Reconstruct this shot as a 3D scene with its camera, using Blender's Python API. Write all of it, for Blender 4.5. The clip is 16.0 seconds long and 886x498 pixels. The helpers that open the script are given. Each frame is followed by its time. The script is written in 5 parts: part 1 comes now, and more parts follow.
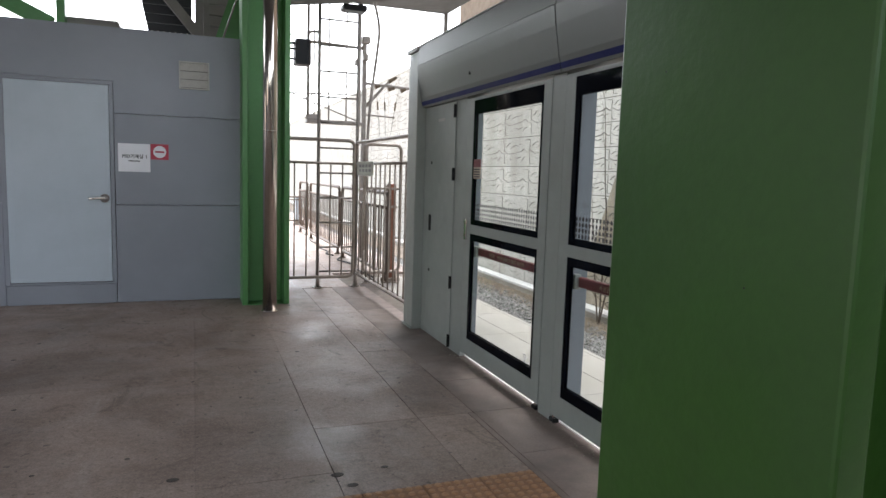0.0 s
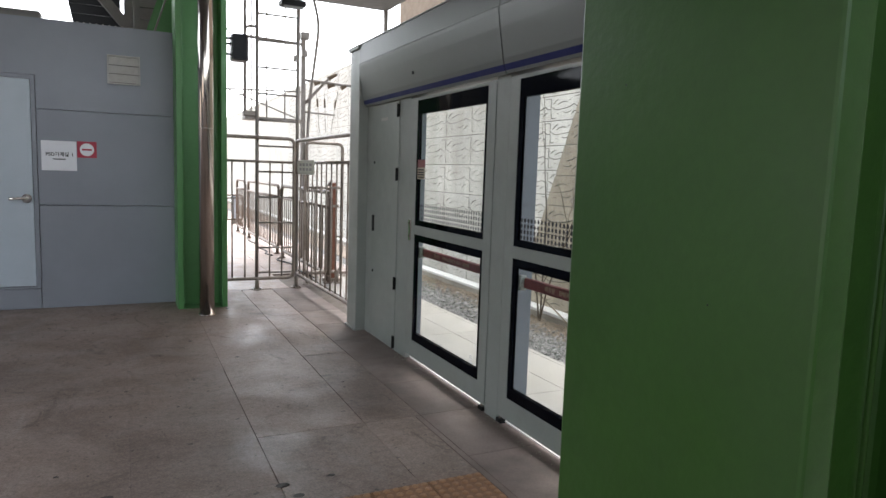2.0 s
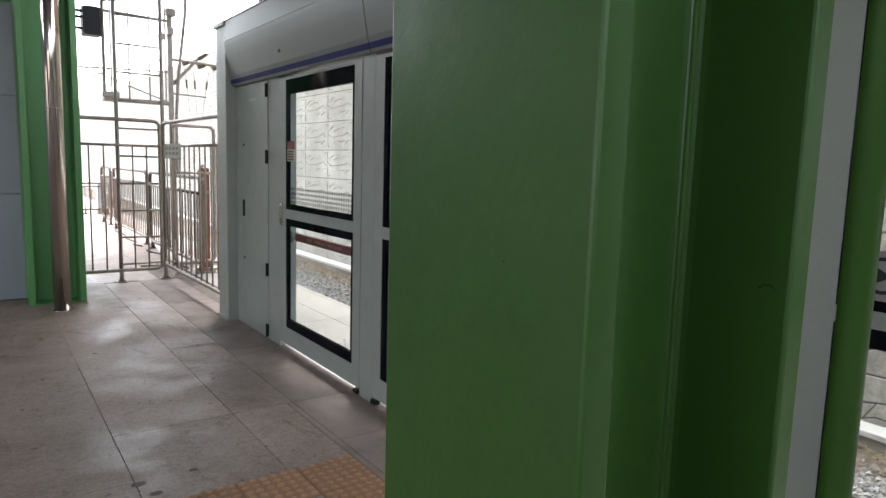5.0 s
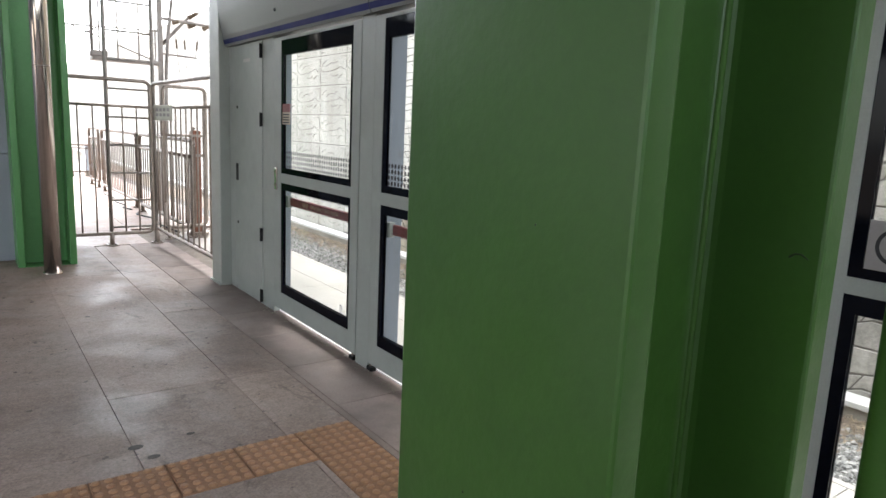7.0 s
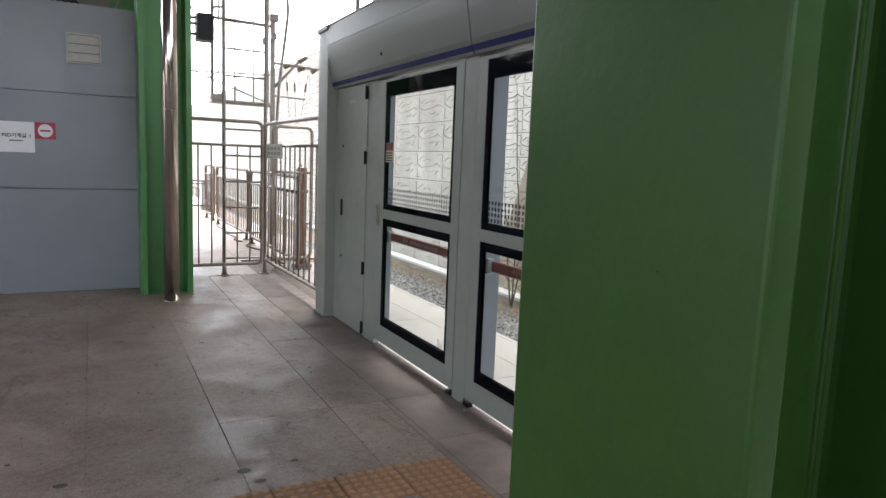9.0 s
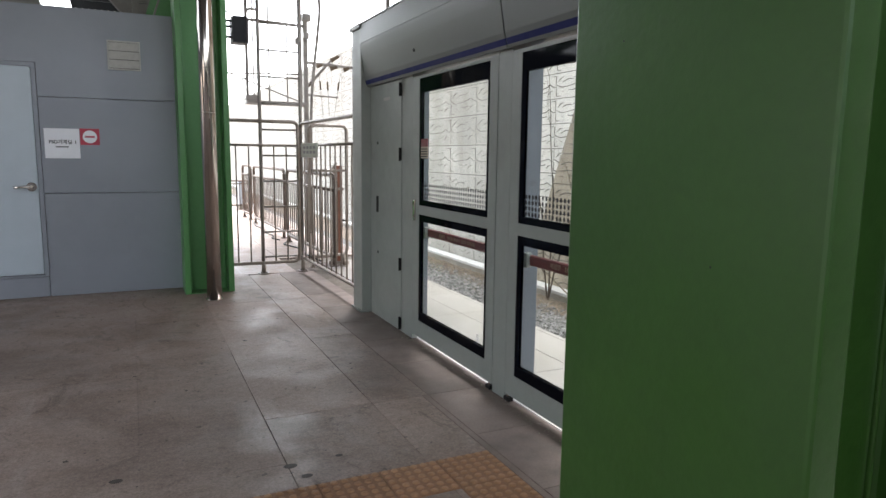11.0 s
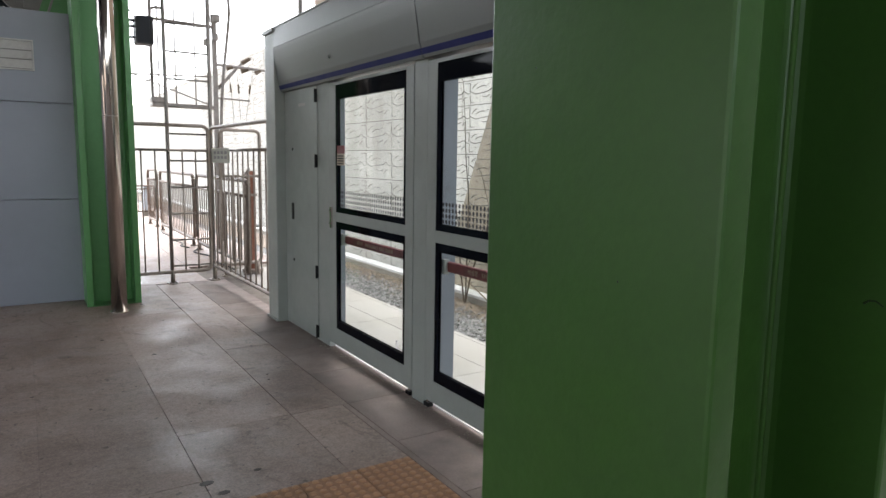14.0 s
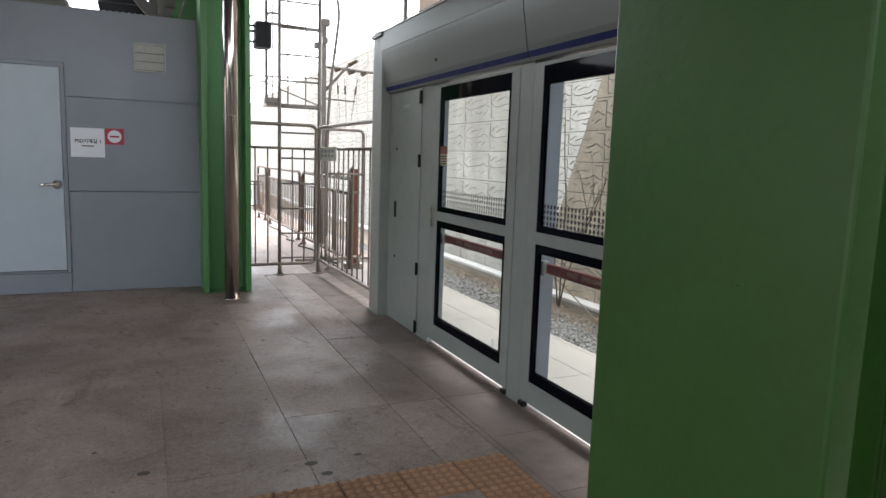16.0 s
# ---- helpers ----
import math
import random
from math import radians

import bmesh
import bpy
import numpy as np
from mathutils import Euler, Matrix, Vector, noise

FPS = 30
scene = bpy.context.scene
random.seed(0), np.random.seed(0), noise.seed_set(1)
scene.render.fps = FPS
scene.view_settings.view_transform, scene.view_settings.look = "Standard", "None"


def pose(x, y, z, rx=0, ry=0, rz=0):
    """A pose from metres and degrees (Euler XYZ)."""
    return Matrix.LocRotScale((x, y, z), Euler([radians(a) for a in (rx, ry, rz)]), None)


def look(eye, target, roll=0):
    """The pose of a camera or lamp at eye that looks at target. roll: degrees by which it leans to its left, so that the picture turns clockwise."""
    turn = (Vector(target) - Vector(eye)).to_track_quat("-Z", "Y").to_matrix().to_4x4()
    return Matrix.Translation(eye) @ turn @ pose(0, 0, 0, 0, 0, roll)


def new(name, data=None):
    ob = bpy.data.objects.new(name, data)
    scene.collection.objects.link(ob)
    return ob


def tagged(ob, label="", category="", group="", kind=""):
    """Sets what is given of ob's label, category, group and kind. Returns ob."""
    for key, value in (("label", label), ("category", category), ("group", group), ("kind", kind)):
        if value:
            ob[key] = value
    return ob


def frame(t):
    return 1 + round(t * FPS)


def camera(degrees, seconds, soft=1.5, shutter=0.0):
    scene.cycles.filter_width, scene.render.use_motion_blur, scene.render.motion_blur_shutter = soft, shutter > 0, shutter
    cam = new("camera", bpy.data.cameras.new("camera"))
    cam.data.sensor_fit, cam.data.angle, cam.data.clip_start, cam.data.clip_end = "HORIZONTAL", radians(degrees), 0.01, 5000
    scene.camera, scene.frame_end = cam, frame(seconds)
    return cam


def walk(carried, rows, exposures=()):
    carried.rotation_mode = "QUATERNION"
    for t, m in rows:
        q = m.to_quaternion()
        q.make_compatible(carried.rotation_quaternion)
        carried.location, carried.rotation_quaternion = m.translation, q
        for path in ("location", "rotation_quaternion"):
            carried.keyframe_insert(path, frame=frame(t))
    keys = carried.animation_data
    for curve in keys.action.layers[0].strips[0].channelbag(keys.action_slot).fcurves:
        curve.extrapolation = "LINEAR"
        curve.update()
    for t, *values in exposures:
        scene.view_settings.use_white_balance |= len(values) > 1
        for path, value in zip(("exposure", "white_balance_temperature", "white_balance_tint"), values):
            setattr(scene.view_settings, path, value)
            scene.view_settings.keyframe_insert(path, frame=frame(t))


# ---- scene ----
cam = camera(67.6, 16.0)
PATH = [
    (0, (0.094, 0.029, 1.51), (0.795, 1.889, 1.288), 1.8),
    (0.5, (0.093, 0.021, 1.52), (0.861, 1.853, 1.29), 1.9),
    (1, (0.096, 0.045, 1.529), (0.905, 1.857, 1.278), 1.6),
    (1.5, (0.086, 0.057, 1.538), (0.881, 1.875, 1.29), 2.0),
    (2, (0.081, 0.076, 1.535), (0.946, 1.865, 1.31), 1.9),
    (2.5, (0.062, 0.127, 1.514), (1.111, 1.816, 1.298), 4.7),
    (3, (0.057, 0.143, 1.538), (1.224, 1.751, 1.308), 2.6),
    (3.5, (0.104, 0.106, 1.534), (1.173, 1.783, 1.323), 1.6),
    (4, (0.145, 0.059, 1.534), (1.206, 1.738, 1.299), 1.7),
    (4.5, (0.192, 0.036, 1.515), (1.271, 1.701, 1.265), 1.3),
    (4.7, (0.203, 0.027, 1.507), (1.326, 1.663, 1.263), 1.5),
    (6.8, (0.186, 0.09, 1.486), (1.37, 1.666, 1.147), 2.6),
    (7, (0.182, 0.09, 1.485), (1.348, 1.677, 1.138), 2.6),
    (7.5, (0.178, 0.103, 1.508), (1.244, 1.769, 1.209), 0.6),
    (8, (0.163, 0.108, 1.51), (1.09, 1.858, 1.23), 0.8),
    (8.5, (0.161, 0.097, 1.486), (1.056, 1.867, 1.231), 1.9),
    (9, (0.138, 0.091, 1.5), (1.072, 1.841, 1.243), 2.3),
    (9.5, (0.132, 0.092, 1.495), (1.011, 1.863, 1.194), 0.8),
    (9.7, (0.144, 0.097, 1.479), (1.037, 1.862, 1.184), 0.9),
    (11.8, (0.095, 0.087, 1.524), (0.911, 1.892, 1.252), 0.6),
    (12, (0.093, 0.057, 1.514), (0.927, 1.854, 1.24), 0.6),
    (12.5, (0.115, 0.088, 1.532), (1.02, 1.85, 1.254), 1.6),
    (13, (0.118, 0.069, 1.516), (0.976, 1.855, 1.249), 0.8),
    (13.5, (0.122, 0.046, 1.518), (0.942, 1.844, 1.21), 0.7),
    (14, (0.094, 0.075, 1.534), (1.156, 1.749, 1.271), 0.9),
    (14.5, (0.007, 0.075, 1.563), (0.988, 1.799, 1.306), -1.5),
    (15, (0.012, 0.083, 1.552), (0.826, 1.89, 1.282), 0.5),
    (15.5, (0.021, 0.047, 1.528), (0.765, 1.883, 1.253), 2.1),
    (16, (0.021, 0.039, 1.535), (0.838, 1.845, 1.268), 1.9),
]
walk(cam, [(t, look(e, g, r)) for t, e, g, r in PATH], exposures=[(0, 2.75), (3.6, 2.78), (4.4, 2.94), (4.7, 3.0), (5.8, 3.2), (6.8, 3.40), (7.5, 3.40), (8.0, 3.20), (8.5, 3.0), (9.0, 2.92), (9.5, 2.88), (12.0, 2.86), (13.6, 2.84), (14.4, 2.98), (15.1, 2.82), (16.0, 2.76)])

# ---------- light ----------
world = bpy.data.worlds.new("overcast_sky")
scene.world = world
world.use_nodes = True
wn = world.node_tree.nodes
wl = world.node_tree.links
sky = wn.new("ShaderNodeTexSky")
sky.sky_type = "NISHITA"
sky.sun_disc = False
sky.sun_elevation = radians(63)
sky.sun_rotation = radians(14)
sky.dust_density = 2.0
pale = wn.new("ShaderNodeHueSaturation")
pale.inputs["Saturation"].default_value = 0.30
wl.new(sky.outputs["Color"], pale.inputs["Color"])
wl.new(pale.outputs["Color"], wn["Background"].inputs["Color"])
wn["Background"].inputs["Strength"].default_value = 0.15
sun_data = bpy.data.lights.new("sun", "SUN")
sun_data.energy = 0.9
sun_data.angle = radians(25)
sun_data.color = (1.0, 0.97, 0.93)
sun = new("sun", sun_data)
# the sun stands high beyond the platform end, behind the haze
sun.matrix_world = look((3.7, 14.8, 30), (0, 0, 0))


# ---------- materials ----------
def material(name, base, rough=0.6, metal=0.0, vary=0.12, scale=6.0, fine=90.0, bump=0.0, bump_scale=120.0,
             stain=None, stain_scale=1.4, stain_amount=0.5, spec=0.5, piece=0.0, island=False, rough_vary=0.1, stretch=(1, 1, 1), world_space=False):
    """A painted, cast or worn surface: colour that drifts at two scales, stains, uneven gloss and fine relief."""
    m = bpy.data.materials.new(name)
    m.use_nodes = True
    n, l = m.node_tree.nodes, m.node_tree.links
    p = n["Principled BSDF"]
    p.inputs["Metallic"].default_value = metal
    p.inputs["Specular IOR Level"].default_value = spec
    coord = n.new("ShaderNodeTexCoord")
    mp = n.new("ShaderNodeMapping")
    mp.inputs["Scale"].default_value = stretch
    if world_space:
        l.new(n.new("ShaderNodeNewGeometry").outputs["Position"], mp.inputs["Vector"])
    else:
        l.new(coord.outputs["Object"], mp.inputs["Vector"])

    def tex(s, detail=4.0, r=0.6):
        t = n.new("ShaderNodeTexNoise")
        t.inputs["Scale"].default_value = s
        t.inputs["Detail"].default_value = detail
        t.inputs["Roughness"].default_value = r
        l.new(mp.outputs["Vector"], t.inputs["Vector"])
        return t.outputs["Fac"]

    def ramp(src, lo, hi, a, b):
        r = n.new("ShaderNodeMapRange")
        r.inputs["From Min"].default_value, r.inputs["From Max"].default_value = lo, hi
        r.inputs["To Min"].default_value, r.inputs["To Max"].default_value = a, b
        l.new(src, r.inputs["Value"])
        return r.outputs["Result"]

    def math2(op, a, b):
        t = n.new("ShaderNodeMath")
        t.operation = op
        for i, v in enumerate((a, b)):
            if isinstance(v, (int, float)):
                t.inputs[i].default_value = v
            else:
                l.new(v, t.inputs[i])
        return t.outputs[0]

    broad = tex(scale, 5.0)
    grain = tex(fine, 3.0)
    value = math2("MULTIPLY", ramp(broad, 0.3, 0.7, 1 - vary, 1 + vary), ramp(grain, 0.3, 0.7, 1 - vary * 0.6, 1 + vary * 0.6))
    if piece:
        if island:
            g = n.new("ShaderNodeNewGeometry")
            rnd = g.outputs["Random Per Island"]
        else:
            g = n.new("ShaderNodeObjectInfo")
            rnd = g.outputs["Random"]
        value = math2("MULTIPLY", value, ramp(rnd, 0, 1, 1 - piece, 1 + piece))
    hsv = n.new("ShaderNodeHueSaturation")
    hsv.inputs["Color"].default_value = (*base, 1)
    l.new(value, hsv.inputs["Value"])
    colour = hsv.outputs["Color"]
    if stain:
        mix = n.new("ShaderNodeMix")
        mix.data_type = "RGBA"
        mix.inputs[7].default_value = (*stain, 1)
        blot = tex(stain_scale, 6.0, 0.65)
        l.new(ramp(blot, 0.47, 0.72, 0, stain_amount), mix.inputs[0])
        l.new(colour, mix.inputs[6])
        colour = mix.outputs[2]
    l.new(colour, p.inputs["Base Color"])
    l.new(ramp(tex(scale * 2.3), 0.3, 0.7, max(0.02, rough - rough_vary), min(1, rough + rough_vary)), p.inputs["Roughness"])
    if bump:
        b = n.new("ShaderNodeBump")
        b.inputs["Strength"].default_value = bump
        b.inputs["Distance"].default_value = 0.01
        l.new(tex(bump_scale, 3.0), b.inputs["Height"])
        l.new(b.outputs["Normal"], p.inputs["Normal"])
    return m


def glass_material(name, tint, gloss=1.0):
    m = bpy.data.materials.new(name)
    m.use_nodes = True
    n, l = m.node_tree.nodes, m.node_tree.links
    clear = n.new("ShaderNodeBsdfTransparent")
    clear.inputs["Color"].default_value = (*tint, 1)
    shine = n.new("ShaderNodeBsdfGlossy")
    shine.inputs["Roughness"].default_value = 0.02
    face = n.new("ShaderNodeLayerWeight")
    face.inputs["Blend"].default_value = 0.5
    curve = n.new("ShaderNodeMath")
    curve.operation = "POWER"
    curve.inputs[1].default_value = 4.0
    l.new(face.outputs["Facing"], curve.inputs[0])
    span = n.new("ShaderNodeMapRange")
    span.inputs["To Min"].default_value, span.inputs["To Max"].default_value = 0.02, 0.35 * gloss
    l.new(curve.outputs[0], span.inputs["Value"])
    mix = n.new("ShaderNodeMixShader")
    l.new(span.outputs["Result"], mix.inputs[0])
    l.new(clear.outputs[0], mix.inputs[1])
    l.new(shine.outputs[0], mix.inputs[2])
    l.new(mix.outputs[0], n["Material Output"].inputs["Surface"])
    return m


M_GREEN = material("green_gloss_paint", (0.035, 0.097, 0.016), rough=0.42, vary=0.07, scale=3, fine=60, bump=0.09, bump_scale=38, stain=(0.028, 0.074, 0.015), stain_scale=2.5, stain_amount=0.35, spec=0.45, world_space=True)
# same green, brightened for the light that falls in at the open platform end
M_GREEN_LIT = material("lit_green_paint", (0.080, 0.250, 0.076), rough=0.42, vary=0.10, scale=3, fine=60, stain=(0.045, 0.15, 0.042), stain_scale=3, stain_amount=0.35)
M_STEEL = material("stainless_steel", (0.66, 0.60, 0.55), rough=0.13, metal=1.0, vary=0.05, scale=9, fine=150, stretch=(1, 1, 0.1), rough_vary=0.03)
M_FENCE = material("dull_stainless_tube", (0.31, 0.262, 0.224), rough=0.40, metal=0.35, vary=0.15, scale=12, fine=120, stain=(0.16, 0.11, 0.08), stain_scale=9, stain_amount=0.5)
M_PSD = material("grey_green_coated_aluminium", (0.298, 0.319, 0.290), rough=0.40, vary=0.06, scale=2.5, fine=140, stain=(0.225, 0.23, 0.203), stain_scale=2.2, stain_amount=0.4, bump=0.03)
M_HEADER = material("grey_header_sheet", (0.178, 0.187, 0.176), rough=0.34, vary=0.04, scale=1.4, fine=120, stain=(0.18, 0.178, 0.163), stain_scale=0.9, stain_amount=0.3, rough_vary=0.02)
M_BLACK = material("black_printed_border", (0.0022, 0.0030, 0.0060), rough=0.06, vary=0.1, scale=8, rough_vary=0.02, spec=0.06)
M_STANCHION = material("blue_grey_stanchion_paint", (0.165, 0.182, 0.205), rough=0.5, vary=0.06, scale=3, stain=(0.13, 0.14, 0.15), stain_scale=3, stain_amount=0.4)
M_HINGE = material("black_iron_hinge", (0.006, 0.006, 0.006), rough=0.5, vary=0.2, scale=20, spec=0.2)
M_BLUE = material("blue_stripe_film", (0.014, 0.020, 0.115), rough=0.55, vary=0.08, scale=5, spec=0.2)
M_GLASS = glass_material("clear_glass", (0.88, 0.895, 0.885))
M_DOT = material("dark_dot_film", (0.02, 0.02, 0.022), rough=0.5, vary=0.1)
M_RED = material("dull_red_push_bar", (0.205, 0.052, 0.053), rough=0.5, vary=0.14, scale=8, stain=(0.16, 0.07, 0.065), stain_scale=5, stain_amount=0.4)
M_PANEL = material("blue_grey_sandwich_panel", (0.240, 0.254, 0.289), rough=0.42, vary=0.05, scale=1.2, fine=160, stain=(0.185, 0.191, 0.215), stain_scale=0.9, stain_amount=0.4, bump=0.02)
M_DOOR = material("pale_blue_grey_door_paint", (0.43, 0.485, 0.535), rough=0.40, vary=0.04, scale=1.6, fine=160, stain=(0.33, 0.375, 0.415), stain_scale=1.1, stain_amount=0.35)
M_TRIM = material("grey_steel_trim", (0.30, 0.32, 0.35), rough=0.5, vary=0.08)
M_PAPER = material("white_sign_sheet", (0.80, 0.80, 0.83), rough=0.6, vary=0.03)
M_INK = material("black_sign_ink", (0.015, 0.015, 0.018), rough=0.6, vary=0.05)
M_SIGNRED = material("red_sign_print", (0.42, 0.03, 0.06), rough=0.5, vary=0.06)
M_VENT = material("ivory_vent_plastic", (0.46, 0.44, 0.41), rough=0.5, vary=0.08, stain=(0.30, 0.27, 0.24), stain_scale=8, stain_amount=0.5)
def floor_material():
    """Trodden concrete: dusty and dirty patches metres wide, smears, freckles, scratches and uneven gloss."""
    m = bpy.data.materials.new("worn_concrete_slab")
    m.use_nodes = True
    n, l = m.node_tree.nodes, m.node_tree.links
    p = n["Principled BSDF"]
    g = n.new("ShaderNodeNewGeometry")

    def noise(s, stretch=(1, 1, 1), detail=5.0, rough=0.6, warp=0.0):
        mp = n.new("ShaderNodeMapping")
        mp.inputs["Scale"].default_value = stretch
        l.new(g.outputs["Position"], mp.inputs["Vector"])
        t = n.new("ShaderNodeTexNoise")
        t.inputs["Scale"].default_value, t.inputs["Detail"].default_value = s, detail
        t.inputs["Roughness"].default_value, t.inputs["Distortion"].default_value = rough, warp
        l.new(mp.outputs["Vector"], t.inputs["Vector"])
        return t.outputs["Fac"]

    def span(src, lo, hi, a, b):
        r = n.new("ShaderNodeMapRange")
        r.interpolation_type = "SMOOTHSTEP"
        for key, v in (("From Min", lo), ("From Max", hi), ("To Min", a), ("To Max", b)):
            r.inputs[key].default_value = v
        l.new(src, r.inputs["Value"])
        return r.outputs["Result"]

    def over(colour, tint, fac):
        x = n.new("ShaderNodeMix")
        x.data_type = "RGBA"
        x.inputs[7].default_value = (*tint, 1)
        l.new(fac, x.inputs[0])
        if isinstance(colour, tuple):
            x.inputs[6].default_value = (*colour, 1)
        else:
            l.new(colour, x.inputs[6])
        return x.outputs[2]

    def times(a, b):
        x = n.new("ShaderNodeMath")
        x.operation = "MULTIPLY"
        l.new(a, x.inputs[0])
        l.new(b, x.inputs[1])
        return x.outputs[0]

    c = over((0.322, 0.244, 0.206), (0.192, 0.142, 0.118), span(noise(0.75, warp=0.6, rough=0.65), 0.40, 0.66, 0, 0.9))
    c = over(c, (0.37, 0.305, 0.275), span(noise(1.6, (1.0, 0.55, 1), 7, 0.75, 1.0), 0.54, 0.70, 0, 0.42))
    c = over(c, (0.130, 0.100, 0.084), span(noise(3.4, (1, 0.6, 1), 7, 0.75, 1.4), 0.56, 0.68, 0, 0.7))
    c = over(c, (0.085, 0.070, 0.060), span(noise(17.0, detail=2.0), 0.665, 0.72, 0, 0.7))
    c = over(c, (0.40, 0.35, 0.31), span(noise(9.0, (1, 0.08, 1), 3, 0.6, 0.3), 0.66, 0.74, 0, 0.35))
    # hairline cracks and drag marks: thin bands where a stretched noise crosses its middle
    def hairline(s, stretch, width):
        x = n.new("ShaderNodeMath")
        x.operation = "SUBTRACT"
        x.inputs[1].default_value = 0.5
        l.new(noise(s, stretch, 3, 0.55, 0.4), x.inputs[0])
        y = n.new("ShaderNodeMath")
        y.operation = "ABSOLUTE"
        l.new(x.outputs[0], y.inputs[0])
        return span(y.outputs[0], 0.0, width, 1.0, 0.0)
    c = over(c, (0.095, 0.072, 0.060), times(hairline(0.9, (1, 0.5, 1), 0.004), span(noise(1.3), 0.50, 0.62, 0, 0.55)))
    c = over(c, (0.115, 0.088, 0.074), times(hairline(3.0, (0.35, 1.6, 1), 0.010), span(noise(2.7), 0.53, 0.64, 0, 0.5)))
    # grime trodden in patches a hand or two across
    c = over(c, (0.120, 0.091, 0.076), span(noise(5.5, (1, 0.8, 1), 6, 0.7, 0.8), 0.55, 0.70, 0, 0.5))
    v = times(span(noise(80, detail=2.0), 0.3, 0.7, 0.84, 1.16), span(noise(28), 0.3, 0.7, 0.88, 1.12))
    info = n.new("ShaderNodeObjectInfo")
    v = times(v, span(info.outputs["Random"], 0, 1, 0.90, 1.07))
    h = n.new("ShaderNodeHueSaturation")
    l.new(c, h.inputs["Color"])
    l.new(v, h.inputs["Value"])
    l.new(h.outputs["Color"], p.inputs["Base Color"])
    l.new(span(noise(2.1, warp=0.8), 0.3, 0.7, 0.46, 0.74), p.inputs["Roughness"])
    b = n.new("ShaderNodeBump")
    b.inputs["Strength"].default_value, b.inputs["Distance"].default_value = 0.16, 0.008
    l.new(noise(120, detail=3.0), b.inputs["Height"])
    l.new(b.outputs["Normal"], p.inputs["Normal"])
    return m


M_FLOOR = floor_material()
# edge slabs: grime, with the screen wall's shade put into the darker base
M_FLOOR_EDGE = material("shaded_grimy_edge_slab", (0.225, 0.172, 0.150), rough=0.66, vary=0.16, scale=2.2, fine=70, stain=(0.110, 0.084, 0.072), stain_scale=1.6, stain_amount=0.8, piece=0.16, bump=0.12, world_space=True)
M_JOINT = material("dark_floor_joint", (0.15, 0.125, 0.105), rough=0.9, vary=0.3)
M_SPOT = material("black_gum_stain", (0.075, 0.063, 0.055), rough=0.7, vary=0.3, scale=20)
M_TACTILE = material("ochre_tactile_tile", (0.42, 0.225, 0.118), rough=0.6, vary=0.18, scale=5, fine=80, stain=(0.27, 0.15, 0.08), stain_scale=6, stain_amount=0.6, piece=0.08, bump=0.08)
# plate darker than the domes: the shading round them is put into its colour
M_TACTILE_BASE = material("shaded_tactile_plate", (0.31, 0.162, 0.086), rough=0.7, vary=0.18, scale=5, fine=80, stain=(0.17, 0.10, 0.06), stain_scale=6, stain_amount=0.6, piece=0.08, bump=0.1)
M_PALE = material("pale_platform_concrete", (0.315, 0.298, 0.278), rough=0.8, vary=0.08, scale=1.5, fine=60, stain=(0.31, 0.285, 0.25), stain_scale=1.1, stain_amount=0.5, piece=0.05, world_space=True)
M_STONE_OLD = material("weathered_relief_stone", (0.36, 0.335, 0.295), rough=0.9, vary=0.28, scale=5, fine=34, bump=1.0, bump_scale=30, stain=(0.20, 0.18, 0.15), stain_scale=3.0, stain_amount=0.6, piece=0.12, island=True)
M_GROUT = material("shadowed_wall_joint", (0.13, 0.117, 0.10), rough=0.95, vary=0.2)
M_KERB = material("white_painted_concrete", (0.62, 0.61, 0.58), rough=0.8, vary=0.06, scale=3, stain=(0.5, 0.46, 0.4), stain_scale=2.5, stain_amount=0.4)
M_CONC = material("raw_concrete", (0.36, 0.33, 0.28), rough=0.9, vary=0.14, scale=2, stain=(0.22, 0.19, 0.15), stain_scale=1.2, stain_amount=0.6, bump=0.3)
M_BROWN = material("brown_concrete_abutment", (0.16, 0.12, 0.085), rough=0.9, vary=0.22, scale=3, fine=20, stain=(0.14, 0.10, 0.07), stain_scale=1.8, stain_amount=0.6, bump=0.6, bump_scale=20)
M_GRAVEL = material("grey_ballast_stone", (0.25, 0.245, 0.235), rough=0.9, vary=0.2, scale=20, piece=0.45, island=True, bump=0.3)
M_BED = material("ballast_bed", (0.10, 0.098, 0.095), rough=0.95, vary=0.3, scale=14, fine=40, bump=0.8, bump_scale=30)
M_SOIL = material("dry_soil", (0.165, 0.132, 0.102), rough=0.95, vary=0.25, scale=8, bump=0.6, bump_scale=30, world_space=True)
M_STRAW = material("dry_straw_weed", (0.23, 0.18, 0.125), rough=0.8, vary=0.2, piece=0.5, island=True)
M_TWIG = material("bare_twig_bark", (0.11, 0.085, 0.062), rough=0.85, vary=0.2, scale=12)
M_RUST = material("rusty_red_post_paint", (0.26, 0.105, 0.065), rough=0.7, vary=0.2, scale=9, stain=(0.14, 0.08, 0.05), stain_scale=6, stain_amount=0.7)
M_DARKPLASTIC = material("black_speaker_plastic", (0.008, 0.009, 0.014), rough=0.45, vary=0.1, spec=0.3)
M_ROOF = material("dark_canopy_deck", (0.16, 0.165, 0.165), rough=0.7, vary=0.15, scale=2)
M_BEIGE = material("beige_painted_steel", (0.20, 0.185, 0.17), rough=0.55, vary=0.1, scale=4)
M_DARKSTEEL = material("dark_louvre_steel", (0.012, 0.014, 0.02), rough=0.5, vary=0.15)
